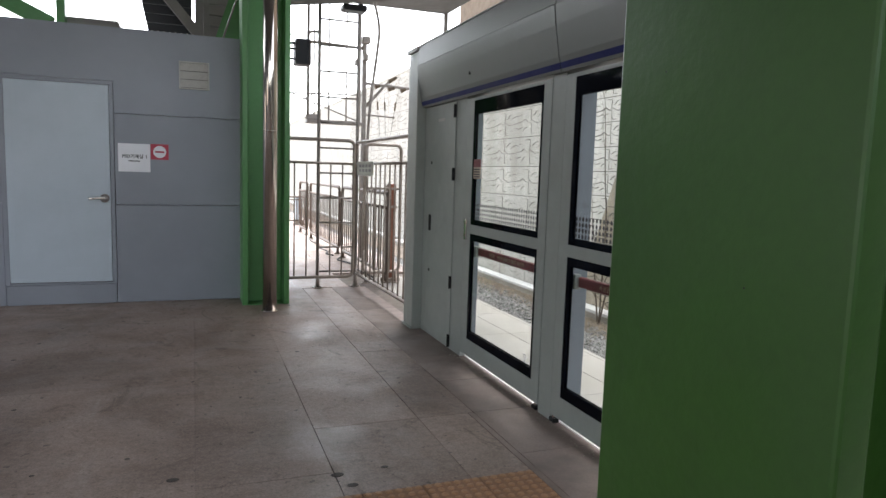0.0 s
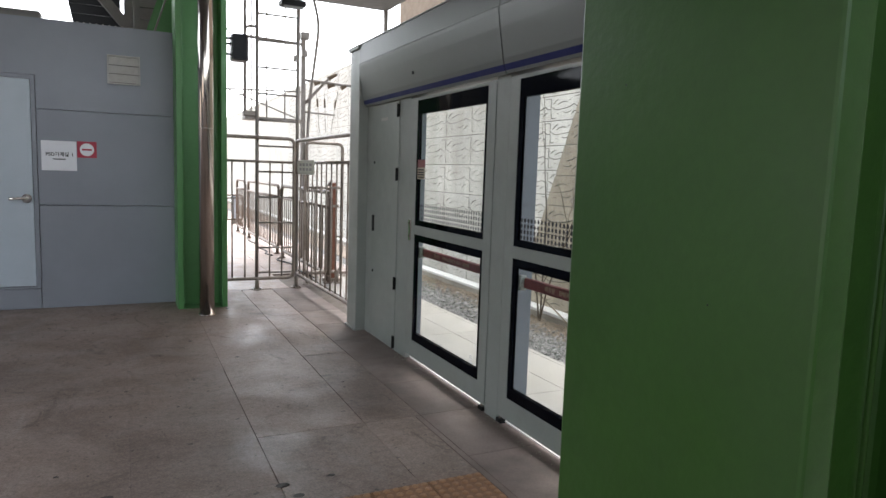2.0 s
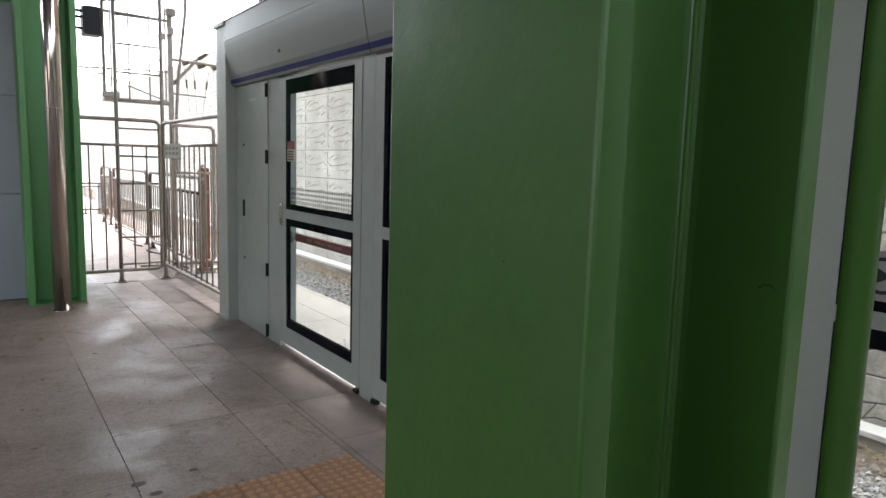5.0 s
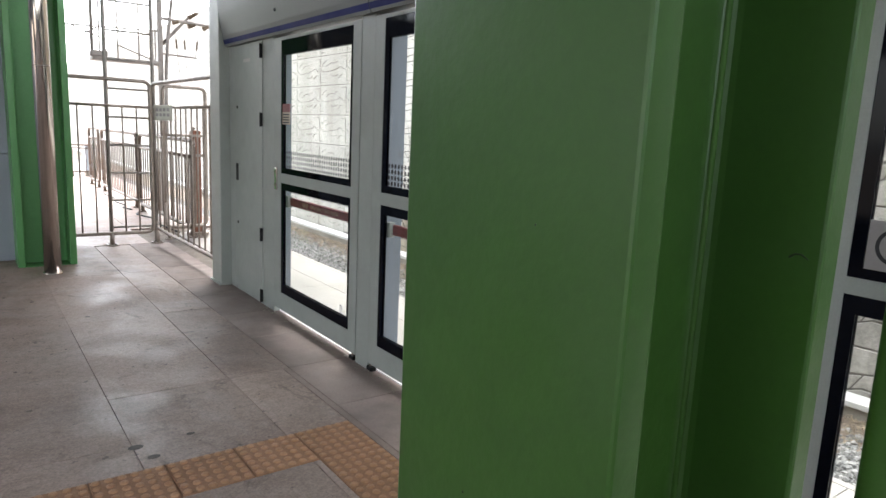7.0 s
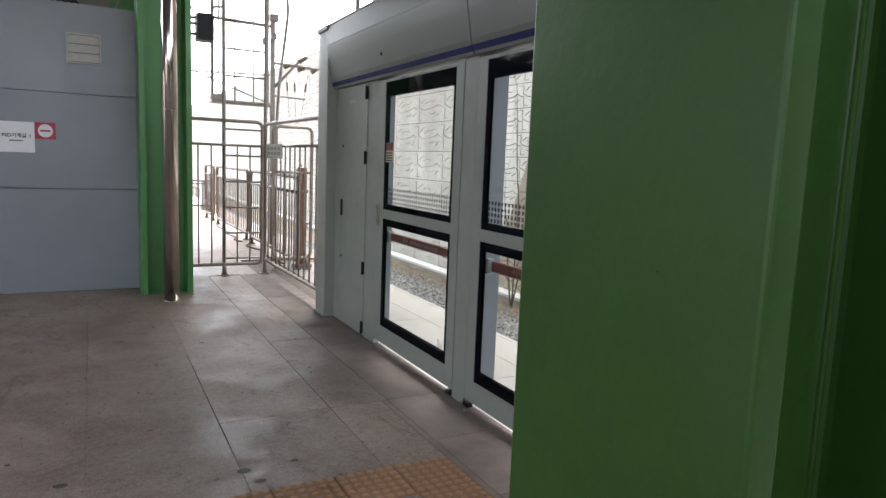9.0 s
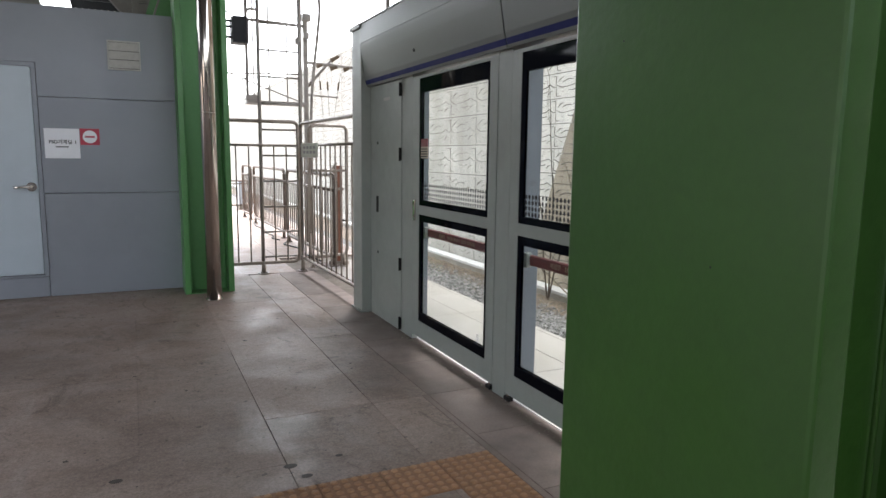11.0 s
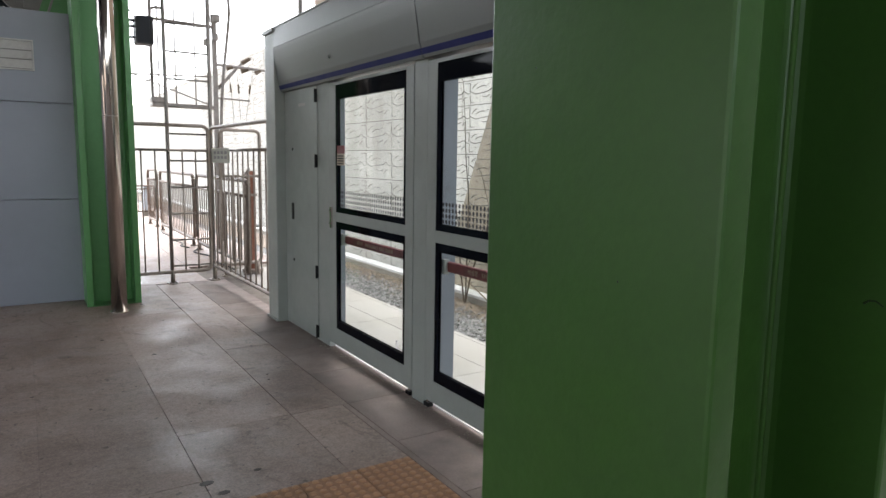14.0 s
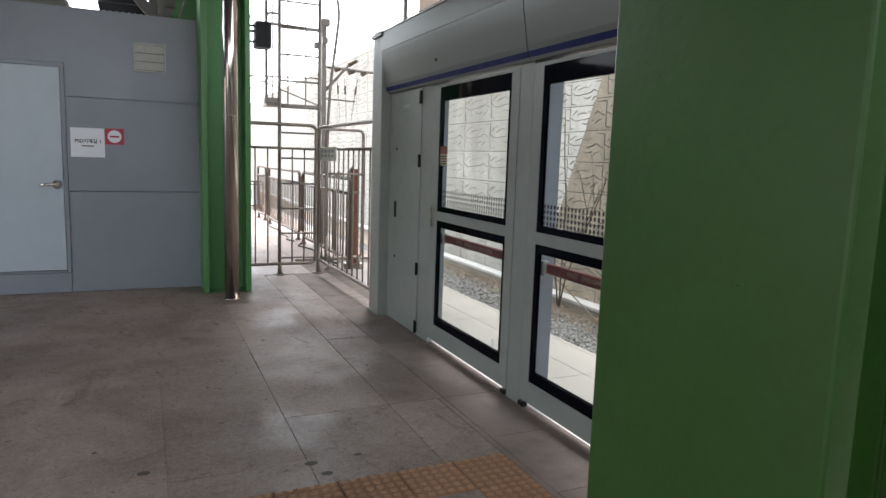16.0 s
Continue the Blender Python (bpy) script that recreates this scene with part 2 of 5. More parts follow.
M_GALV = material("galvanised_pole", (0.34, 0.31, 0.285), rough=0.55, metal=0.2, vary=0.14, scale=8, stain=(0.20, 0.155, 0.12), stain_scale=5, stain_amount=0.4)
M_CABLE = material("black_cable_sheath", (0.05, 0.05, 0.052), rough=0.6, vary=0.1)
M_TAN = material("tan_sticker_print", (0.42, 0.34, 0.25), rough=0.5, vary=0.05)
M_GREYLABEL = material("grey_label_film", (0.30, 0.275, 0.27), rough=0.5, vary=0.05)
# darker copy of the railing tube: backlighting is put into its colour
M_FENCE_BACKLIT = material("backlit_railing_tube", (0.15, 0.115, 0.092), rough=0.55, metal=0.2, vary=0.2, scale=12, stain=(0.10, 0.065, 0.045), stain_scale=7, stain_amount=0.6)
M_PLATE = material("beige_plastic_plate", (0.62, 0.60, 0.53), rough=0.5, vary=0.06, stain=(0.45, 0.42, 0.36), stain_scale=6, stain_amount=0.4)
# near white, so that the gap under the doors looks filled with daylight
M_SILL = material("gap_light_sill", (0.80, 0.79, 0.76), rough=0.5, vary=0.08, scale=5, stain=(0.55, 0.53, 0.50), stain_scale=3, stain_amount=0.4)
M_RAIL = material("rolled_rail_steel", (0.23, 0.17, 0.13), rough=0.5, metal=0.7, vary=0.2)


# ---------- builders ----------
ORIGIN = {}


def thing(name, at, label="", category="", group="", kind=""):
    e = new(name)
    e.location = at
    e.empty_display_size = 0.1
    ORIGIN[e] = Vector(at)
    return tagged(e, label, category, group, kind)


def finish(bm, name, mat, at, smooth=False):
    bmesh.ops.translate(bm, verts=bm.verts, vec=-Vector(at))
    bmesh.ops.recalc_face_normals(bm, faces=bm.faces)
    me = bpy.data.meshes.new(name)
    bm.to_mesh(me)
    bm.free()
    me.materials.append(mat)
    if smooth:
        for f in me.polygons:
            f.use_smooth = len(f.vertices) == 4
    return me


def part(name, bm, mat, parent, label="", smooth=False, kind=""):
    at = ORIGIN[parent]
    ob = new(name, finish(bm, name, mat, at, smooth))
    ob.parent = parent
    ORIGIN[ob] = at
    return tagged(ob, label, kind=kind)


def solo(name, bm, mat, at, label="", category="", group="", kind="", smooth=False):
    ob = new(name, finish(bm, name, mat, at, smooth))
    ob.location = at
    ORIGIN[ob] = Vector(at)
    return tagged(ob, label, category, group, kind)


def box(x0, x1, y0, y1, z0, z1, bevel=0.0, bm=None, seg=1):
    out = bm or bmesh.new()
    got = bmesh.ops.create_cube(out, size=1.0)
    v = got["verts"]
    bmesh.ops.scale(out, verts=v, vec=(x1 - x0, y1 - y0, z1 - z0))
    bmesh.ops.translate(out, verts=v, vec=((x0 + x1) / 2, (y0 + y1) / 2, (z0 + z1) / 2))
    if bevel:
        e = list({e for w in v for e in w.link_edges})
        bmesh.ops.bevel(out, geom=e, offset=bevel, segments=seg, affect="EDGES", profile=0.5)
    return out


def tube(points, r, bm=None, n=10, closed=False, r_end=None):
    """A round bar along a line of points."""
    out = bm or bmesh.new()
    pts = [Vector(p) for p in points]
    rings = []
    count = len(pts)
    for i, p in enumerate(pts):
        a = pts[(i - 1) % count] if closed or i else p
        b = pts[(i + 1) % count] if closed or i < count - 1 else p
        d = (b - a).normalized()
        up = Vector((0, 0, 1)) if abs(d.z) < 0.9 else Vector((0, 1, 0))
        s = d.cross(up).normalized()
        u = s.cross(d).normalized()
        rr = r if r_end is None else r + (r_end - r) * i / max(1, count - 1)
        rings.append([out.verts.new(p + rr * (math.cos(k * 2 * math.pi / n) * s + math.sin(k * 2 * math.pi / n) * u)) for k in range(n)])
    pairs = list(zip(rings, rings[1:])) + ([(rings[-1], rings[0])] if closed else [])
    for a, b in pairs:
        best = 0
        if a is rings[-1]:
            best = min(range(n), key=lambda q: (a[0].co - b[q].co).length)
        for k in range(n):
            out.faces.new((a[k], a[(k + 1) % n], b[(k + 1 + best) % n], b[(k + best) % n]))
    if not closed:
        out.faces.new(rings[0])
        out.faces.new(rings[-1])
    return out


def rounded(points, r, seg=5):
    """A line of points with its inner corners rounded."""
    pts = [Vector(p) for p in points]
    out = [pts[0]]
    for a, b, c in zip(pts, pts[1:], pts[2:]):
        p, q = b + (a - b).normalized() * r, b + (c - b).normalized() * r
        for i in range(seg + 1):
            t = i / seg
            out.append((1 - t) ** 2 * p + 2 * t * (1 - t) * b + t * t * q)
    return out + [pts[-1]]


def disc(axis, centre, r, depth, n=24, bm=None, inner=0.0):
    """A round plate, or a ring with a hole, whose face looks along -x or -y."""
    out = bm or bmesh.new()
    c = Vector(centre)

    def at(k, rad, d):
        a = 2 * math.pi * k / n
        off = Vector((d, rad * math.cos(a), rad * math.sin(a))) if axis == "x" else Vector((rad * math.cos(a), d, rad * math.sin(a)))
        return out.verts.new(c + off)
    rim = [[at(k, rad, d) for k in range(n)] for rad, d in ((r, 0), (r, depth))]
    for k in range(n):
        out.faces.new((rim[0][k], rim[0][(k + 1) % n], rim[1][(k + 1) % n], rim[1][k]))
    if inner:
        hole = [[at(k, inner, d) for k in range(n)] for d in (0, depth)]
        for k in range(n):
            j = (k + 1) % n
            out.faces.new((hole[0][k], hole[0][j], hole[1][j], hole[1][k]))
            out.faces.new((rim[0][k], rim[0][j], hole[0][j], hole[0][k]))
            out.faces.new((rim[1][k], rim[1][j], hole[1][j], hole[1][k]))
    else:
        out.faces.new(rim[0])
        out.faces.new(rim[1])
    return out


def extrude_profile(profile, axis, a, b, bm=None):
    """A closed outline swept straight along an axis: outline in (x, z) along y, in (y, z) along x, or in (x, y) along z."""
    out = bm or bmesh.new()

    def at(p, s):
        return {"y": (p[0], s, p[1]), "x": (s, p[0], p[1]), "z": (p[0], p[1], s)}[axis]
    ends = [[out.verts.new(at(p, s)) for p in profile] for s in (a, b)]
    k = len(profile)
    for i in range(k):
        j = (i + 1) % k
        out.faces.new((ends[0][i], ends[0][j], ends[1][j], ends[1][i]))
    out.faces.new(ends[0])
    out.faces.new(ends[1])
    return out


def lettering(name, text, size, m, mat, parent, spread=1.0, bold=0.0):
    """Words as a thin mesh, laid by the pose m in the world."""
    cu = bpy.data.curves.new(name, "FONT")
    cu.body = text
    cu.size = size
    cu.align_x, cu.align_y = "CENTER", "CENTER"
    cu.extrude = 0.0006
    cu.space_character = spread
    cu.offset = bold
    tmp = bpy.data.objects.new(name, cu)
    scene.collection.objects.link(tmp)
    me = bpy.data.meshes.new_from_object(tmp.evaluated_get(bpy.context.evaluated_depsgraph_get()))
    bpy.data.objects.remove(tmp)
    at = ORIGIN[parent]
    me.transform(Matrix.Translation(-at) @ m)
    me.materials.clear()
    me.materials.append(mat)
    ob = new(name, me)
    ob.parent = parent
    ORIGIN[ob] = at
    return ob


def from_lists(name, verts, faces, mat, label, category, smooth=False):
    me = bpy.data.meshes.new(name)
    me.from_pydata(verts, [], faces)
    me.materials.append(mat)
    if smooth:
        for f in me.polygons:
            f.use_smooth = len(f.vertices) == 4
    return tagged(new(name, me), label, category, kind="stuff")


# ---------- ground, platform, track bed ----------
PSD_X = 2.165      # face of the platform screen
EDGE_X = 3.30      # platform edge beyond it
TRACK_Z = -1.15
ground = solo("ground", box(-400, 400, -400, 400, TRACK_Z - 0.6, TRACK_Z - 0.10), M_SOIL, (0, 0, TRACK_Z - 0.6), "dry brown open ground round the station", "ground", kind="structure")
track = solo("track_bed", box(EDGE_X + 0.02, 6.2, -30, 90, TRACK_Z - 0.12, TRACK_Z - 0.02), M_BED, (4.8, 0, TRACK_Z - 0.12), "grey ballast bed of the single track", "track bed", kind="structure")
platform = solo("platform", box(-8, EDGE_X, -30, 34, -1.25, -0.030), M_JOINT, (0, 0, -1.25), "concrete platform block with dark recessed joints", "platform", kind="structure")

# ---------- screen-door wall ----------
def ring(x0, x1, y0, y1, z0, z1, iy0, iy1, iz0, iz1, bm=None):
    """A flat frame with an opening, its outside y0..z1 and its opening iy0..iz1."""
    out = bm or bmesh.new()
    for a in ((y0, y1, z0, iz0), (y0, y1, iz1, z1), (y0, iy0, iz0, iz1), (iy1, y1, iz0, iz1)):
        box(x0, x1, a[0], a[1], a[2], a[3], bm=out)
    return out


def screen_leaf(y_far, y_near, b_far, b_near, push_bar, category="screen door", rail=(1.050, 1.122), label="grey emergency screen door with black-bordered glass panes and a red push bar"):
    """One leaf with an upper and a lower pane; b_far and b_near bound the black borders."""
    leaf = thing("screen_door", (PSD_X + 0.02, (y_far + y_near) / 2, 0.0), label, category, "platform screen doors")
    x0, x1 = PSD_X, PSD_X + 0.045
    z0, z1 = 0.048, 2.121
    lo, hi = (0.185, rail[0]), (rail[1], 2.100)
    bm = bmesh.new()
    for a in ((y_near, y_far, z0, lo[0]), (y_near, y_far, lo[1], hi[0]), (y_near, y_far, hi[1], z1), (y_near, b_near, lo[0], lo[1]),
              (b_far, y_far, lo[0], lo[1]), (y_near, b_near, hi[0], hi[1]), (b_far, y_far, hi[0], hi[1])):
        box(x0, x1, a[0], a[1], a[2], a[3], bm=bm)
    part("door_frame", bm, M_PSD, leaf)
    for z, t, b in ((hi, 0.108, 0.042), (lo, 0.055, 0.070)):
        iy0, iy1, iz0, iz1 = b_near + 0.032, b_far - 0.036, z[0] + b, z[1] - t
        pane = part("glass_pane", box(x0 + 0.012, x0 + 0.020, b_near, b_far, z[0], z[1]), M_GLASS, leaf)
        pane.visible_shadow = False
        bm = ring(x0 + 0.004, x0 + 0.0115, b_near, b_far, z[0], z[1], iy0, iy1, iz0, iz1)
        part("pane_border", bm, M_BLACK, leaf, "black printed glass border")
        bm = ring(x0 + 0.0205, x0 + 0.028, b_near, b_far, z[0], z[1], iy0, iy1, iz0, iz1)
        part("pane_gasket", bm, M_BLACK, leaf, "black rubber gasket")
        if z is hi:
            bm = bmesh.new()
            cols = int((iy1 - iy0) / 0.0345)
            for row in range(4):
                for c in range(cols):
                    cy, cz = iy0 + 0.018 + c * 0.0345, iz0 + 0.018 + row * 0.0335
                    bm.faces.new([bm.verts.new((x0 + 0.0105, cy + 0.0105 * math.cos(a), cz + 0.0135 * math.sin(a))) for a in [k * math.pi / 4 for k in range(8)]])
            part("dot_film", bm, M_DOT, leaf, "four rows of dark oval dots on the glass", kind="stuff")
    if push_bar:
        bz = 0.905
        bar = part("push_bar", box(x1 + 0.012, x1 + 0.040, b_near + 0.02, b_far - 0.02, bz - 0.031, bz + 0.031, 0.006), M_RED, leaf, "dull red emergency push bar")
        for y in (b_near + 0.035, b_far - 0.035):
            part("bar_bracket", box(x1 - 0.012, x1 + 0.030, y - 0.02, y + 0.02, bz - 0.045, bz + 0.045, 0.004), M_PSD, leaf)
        lettering("bar_lettering", "비상문   EMERGENCY EXIT DOOR", 0.036, pose(x1 + 0.0105, (b_far + b_near) / 2, bz, 90, 0, -90), M_TAN, leaf, 1.1)
    return leaf


leaf_a = screen_leaf(5.055, 3.700, 4.925, 3.800, True)
leaf_b = screen_leaf(3.530, 2.190, 3.430, 2.310, True)
leaf_c = screen_leaf(2.040, 1.010, 1.930, 1.120, False, rail=(1.092, 1.140), label="grey sliding screen door with black-bordered glass panes")
leaf_d = screen_leaf(0.985, -0.280, 0.885, -0.180, False, rail=(1.092, 1.140), label="grey sliding screen door with an arrow label on its glass")
leaf_e = screen_leaf(-0.300, -1.560, -0.400, -1.460, False, label="grey sliding screen door with black-bordered glass panes")

# floor pivots at the feet of the emergency doors
for lf, y in ((leaf_a, 3.735), (leaf_b, 3.500), (leaf_b, 2.225)):
    pivot = part("pivot", box(PSD_X - 0.010, PSD_X + 0.030, y - 0.030, y + 0.030, 0.006, 0.034, 0.004), M_HINGE, lf, "worn dark floor pivot")
    part("pivot_pin", extrude_profile([(PSD_X + 0.008 + 0.011 * math.cos(k * math.pi / 5), y + 0.011 * math.sin(k * math.pi / 5)) for k in range(10)], "z", 0.0, 0.050), M_STEEL, pivot)
# warning sticker and maker's marks on the first leaf
part("warning_sticker", box(PSD_X + 0.0005, PSD_X + 0.0035, 4.760, 4.895, 1.580, 1.640), M_RED, leaf_a, "red band of a warning sticker")
st = part("sticker_field", box(PSD_X + 0.0005, PSD_X + 0.0035, 4.760, 4.895, 1.490, 1.5795), M_TAN, leaf_a, "tan field of the warning sticker")
for k in range(4):
    part("sticker_line", box(PSD_X - 0.0008, PSD_X, 4.772, 4.883, 1.500 + k * 0.019, 1.509 + k * 0.019), M_INK, leaf_a, "dark bar of small print")
for lf, y in ((leaf_a, 3.905), (leaf_b, 2.41)):
    for k in range(4):
        part("maker_mark", box(PSD_X + 0.0015, PSD_X + 0.0035, y - 0.026 + 0.01 * (k % 2), y + 0.02, 0.272 + k * 0.016, 0.277 + k * 0.016), M_TRIM, lf, "grey bar of small print")
# play-arrow label on the sliding leaf
part("arrow_label", box(PSD_X + 0.0005, PSD_X + 0.0035, -0.140, 0.845, 1.170, 1.305), M_GREYLABEL, leaf_d, "grey label strip along the pane")
part("arrow_ring", disc("x", (PSD_X - 0.001, 0.775, 1.238), 0.050, 0.0014, 32, inner=0.040), M_INK, leaf_d, "black ring of the arrow sign")
bm = extrude_profile([(0.795, 1.262), (0.795, 1.214), (0.748, 1.238)], "x", PSD_X - 0.001, PSD_X + 0.0004)
part("arrow_head", bm, M_INK, leaf_d, "black arrow head")

# fixed posts between the leaves
def screen_post(y0, y1, back=True, deep=0.285):
    p = thing("screen_post", (PSD_X + 0.02, (y0 + y1) / 2, 0), "grey coated metal post between two screen doors", "post", "screen posts")
    part("cover", box(PSD_X + 0.002, PSD_X + 0.05, y0, y1, 0.0, 2.16, 0.002), M_PSD, p)
    if back:
        part("rear_stanchion", box(PSD_X + 0.06, PSD_X + deep, y1 - 0.06, y1 - 0.005, 0.0, 2.2, 0.004), M_STANCHION, p, "blue-grey stanchion behind the glass")
    return p


screen_post(5.060, 5.250, deep=0.20)
screen_post(3.535, 3.695)
screen_post(2.045, 2.185)
screen_post(0.990, 1.005, False)
screen_post(-1.70, -1.565)

# threshold under doors and posts; daylight in the gap is put into its colour
sill = solo("threshold", box(PSD_X + 0.05, PSD_X + 0.30, -14, 6.1, -0.03, 0.004), M_SILL, (PSD_X, 0, 0), "threshold strip under the screen doors, the gap's light in its pale colour", "threshold", kind="structure")

# narrow service door beside the end post
svc = thing("service_door", (PSD_X, 5.62, 0), "narrow grey metal service door with black hinges", "door")
part("door_panel", box(PSD_X - 0.004, PSD_X + 0.04, 5.300, 5.945, 0.035, 2.130, 0.003), M_PSD, svc)
part("jamb", box(PSD_X + 0.004, PSD_X + 0.05, 5.252, 5.298, 0.0, 2.16), M_PSD, svc)
part("jamb", box(PSD_X + 0.004, PSD_X + 0.05, 5.947, 6.095, 0.0, 2.16), M_PSD, svc)
part("kick_plate", box(PSD_X + 0.006, PSD_X + 0.05, 5.300, 5.945, 0.0, 0.033), M_PSD, svc)
for z in (0.075, 0.590, 1.520, 2.050):
    h = part("hinge", box(PSD_X - 0.016, PSD_X - 0.003, 5.288, 5.330, z - 0.052, z + 0.052, 0.003), M_HINGE, svc, "black hinge")
    part("hinge_pin", tube([(PSD_X - 0.018, 5.300, z - 0.055), (PSD_X - 0.018, 5.300, z + 0.055)], 0.007, n=8), M_HINGE, h)
part("pull", box(PSD_X - 0.014, PSD_X - 0.003, 5.858, 5.905, 0.990, 1.140, 0.005), M_HINGE, svc, "black recessed pull")
for z in (0.62, 1.62):
    part("lock_cap", disc("x", (PSD_X - 0.009, 5.875, z), 0.013, 0.006, 12), M_HINGE, svc, "black lock cap")
part("name_plate", box(PSD_X - 0.006, PSD_X - 0.0045, 5.56, 5.72, 1.985, 2.010), M_VENT, svc, "small worn name plate")

# lever on the frame of the first leaf
lev = part("release_lever", box(PSD_X - 0.012, PSD_X - 0.001, 4.985, 5.025, 0.990, 1.160, 0.004), M_STEEL, leaf_a, "small steel release lever")
part("lever_pin", disc("x", (PSD_X - 0.020, 5.005, 1.130), 0.010, 0.010, 12), M_STEEL, lev)
part("lever_pin", disc("x", (PSD_X - 0.020, 5.005, 1.030), 0.010, 0.010, 12), M_STEEL, lev)

# end post
endp = thing("end_post", (2.13, 6.22, 0), "grey box post closing the end of the screen wall", "post")
part("post_body", box(2.075, 2.30, 6.100, 6.370, 0.0, 2.66, 0.006), M_PSD, endp)
part("post_cap", box(2.055, 2.32, 6.085, 6.385, 2.661, 2.70, 0.004), M_PSD, endp)
part("base_flange", box(2.060, 2.31, 6.090, 6.385, 0.0, 0.018), M_PSD, endp)

# header boxes over the doors
HEADER = [(2.135, 2.137), (2.108, 2.222), (2.078, 2.400), (2.066, 2.490), (2.064, 2.515), (2.46, 2.515), (2.46, 2.137)]
def header_box(y0, y1):
    h = thing("header_box", (2.2, (y0 + y1) / 2, 2.15), "grey sheet-metal header box with a blue stripe", "header", "header boxes")
    cover = part("cover", extrude_profile(HEADER, "y", y0 + 0.006, y1 - 0.006), M_HEADER, h)
    # stripe lies on the lower slope of the cover
    s = [(2.1294 - 0.003, 2.1545), (2.1183 - 0.003, 2.1895), (2.1183, 2.1905), (2.1294, 2.1555)]
    part("stripe", extrude_profile(s, "y", y0 + 0.004, y1 - 0.004), M_BLUE, h, "dark blue stripe")
    part("top_rail", box(2.070, 2.46, y0 + 0.002, y1 - 0.002, 2.519, 2.690, 0.004), M_HEADER, h)
    part("shadow_lip", box(2.064, 2.09, y0 + 0.002, y1 - 0.002, 2.690, 2.700), M_HEADER, h)
    part("cover_lock", disc("x", (2.088, (y0 + y1) / 2 + 0.05, 2.30), 0.012, 0.02, 12), M_HINGE, cover, "black lock")
    return h


for y0, y1 in ((3.54, 6.098), (0.98, 3.54), (-1.58, 0.98), (-4.14, -1.58)):
    header_box(y0, y1)

# plain continuation of the screen wall behind the camera
solo("wall_screen_rear", box(PSD_X, PSD_X + 0.2, -14, -1.71, 0, 2.14), M_PSD, (PSD_X, -8, 0), "plain grey rear stretch of the screen wall", "wall", kind="structure")
solo("header_rear", box(2.03, 2.46, -14, -4.15, 2.15, 2.70), M_HEADER, (2.2, -9, 2.15), "plain grey header of the rear screen wall", "header", kind="structure")


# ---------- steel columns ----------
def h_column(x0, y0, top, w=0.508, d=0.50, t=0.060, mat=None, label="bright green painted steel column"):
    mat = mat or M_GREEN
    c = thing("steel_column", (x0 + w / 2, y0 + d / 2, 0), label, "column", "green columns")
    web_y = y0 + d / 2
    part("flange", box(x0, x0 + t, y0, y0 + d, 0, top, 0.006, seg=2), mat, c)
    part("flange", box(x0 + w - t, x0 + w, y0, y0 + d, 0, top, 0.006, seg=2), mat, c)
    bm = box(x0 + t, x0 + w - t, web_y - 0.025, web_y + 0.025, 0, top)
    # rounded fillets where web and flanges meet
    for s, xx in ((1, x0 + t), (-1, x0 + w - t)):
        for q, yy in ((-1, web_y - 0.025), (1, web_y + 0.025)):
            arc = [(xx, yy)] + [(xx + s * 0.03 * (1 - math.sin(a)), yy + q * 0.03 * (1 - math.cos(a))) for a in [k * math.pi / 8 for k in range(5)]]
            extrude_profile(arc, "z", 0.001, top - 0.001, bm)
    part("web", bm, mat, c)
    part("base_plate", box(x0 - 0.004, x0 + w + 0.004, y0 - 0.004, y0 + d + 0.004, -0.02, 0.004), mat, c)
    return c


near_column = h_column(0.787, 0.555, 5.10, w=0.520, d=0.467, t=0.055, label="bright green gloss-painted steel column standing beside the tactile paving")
# the far column takes the lighter green, which holds its stronger light
far_column = h_column(0.582, 7.590, 5.10, mat=M_GREEN_LIT, label="bright green painted steel column beside the machine room")
h_column(0.90, -4.4, 5.10, label="green painted steel column further along the platform")
# bead added on the fillet: its highlight is partly put into a lighter green
M_BEAD = material("highlight_green_bead", (0.060, 0.150, 0.034), rough=0.18, vary=0.1, scale=6, spec=0.8, rough_vary=0.05)
part("weld_bead", tube([(1.2440, 0.7580, 0.004), (1.2440, 0.7580, 5.09)], 0.007, n=12), M_BEAD, near_column, "glossy bead added along the web, the highlight in its lighter green", smooth=True)
# old knocks in the paint of the near column
SCUFF = material("dark_paint_scuff", (0.012, 0.020, 0.009), rough=0.6, vary=0.3, scale=60)
part("scuff", tube([(1.2512, 0.606, 1.313), (1.2512, 0.598, 1.319), (1.2512, 0.588, 1.320), (1.2512, 0.576, 1.313)], 0.0022, n=6, r_end=0.001), SCUFF, near_column, "dark knock in the paint")
for yy, zz, ll in ((0.71, 1.37, 0.002), (0.83, 0.93, 0.003), (0.90, 1.68, 0.002)):
    part("scuff", box(0.7858, 0.7868, yy, yy + ll, zz, zz + ll * 1.4), SCUFF, near_column, "dark chip in the paint")
# slim pipe before the near column
conduit = thing("conduit_pipe", (0.984, 0.350, 0), "slim dark green painted pipe standing close before the steel column", "pipe")
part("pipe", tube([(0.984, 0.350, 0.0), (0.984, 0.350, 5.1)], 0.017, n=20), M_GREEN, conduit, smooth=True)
part("collar", tube([(0.984, 0.350, 0.0), (0.984, 0.350, 0.02)], 0.026, n=20), M_GREEN, conduit, smooth=True)
# stainless drain pipe in front of the far column
drain = thing("drain_pipe", (0.832, 7.21, 0), "polished stainless steel drain pipe standing before the green column", "pipe")
part("pipe", tube([(0.836, 7.22, 0.0), (0.836, 7.22, 5.1)], 0.074, n=40), M_STEEL, drain, smooth=True)
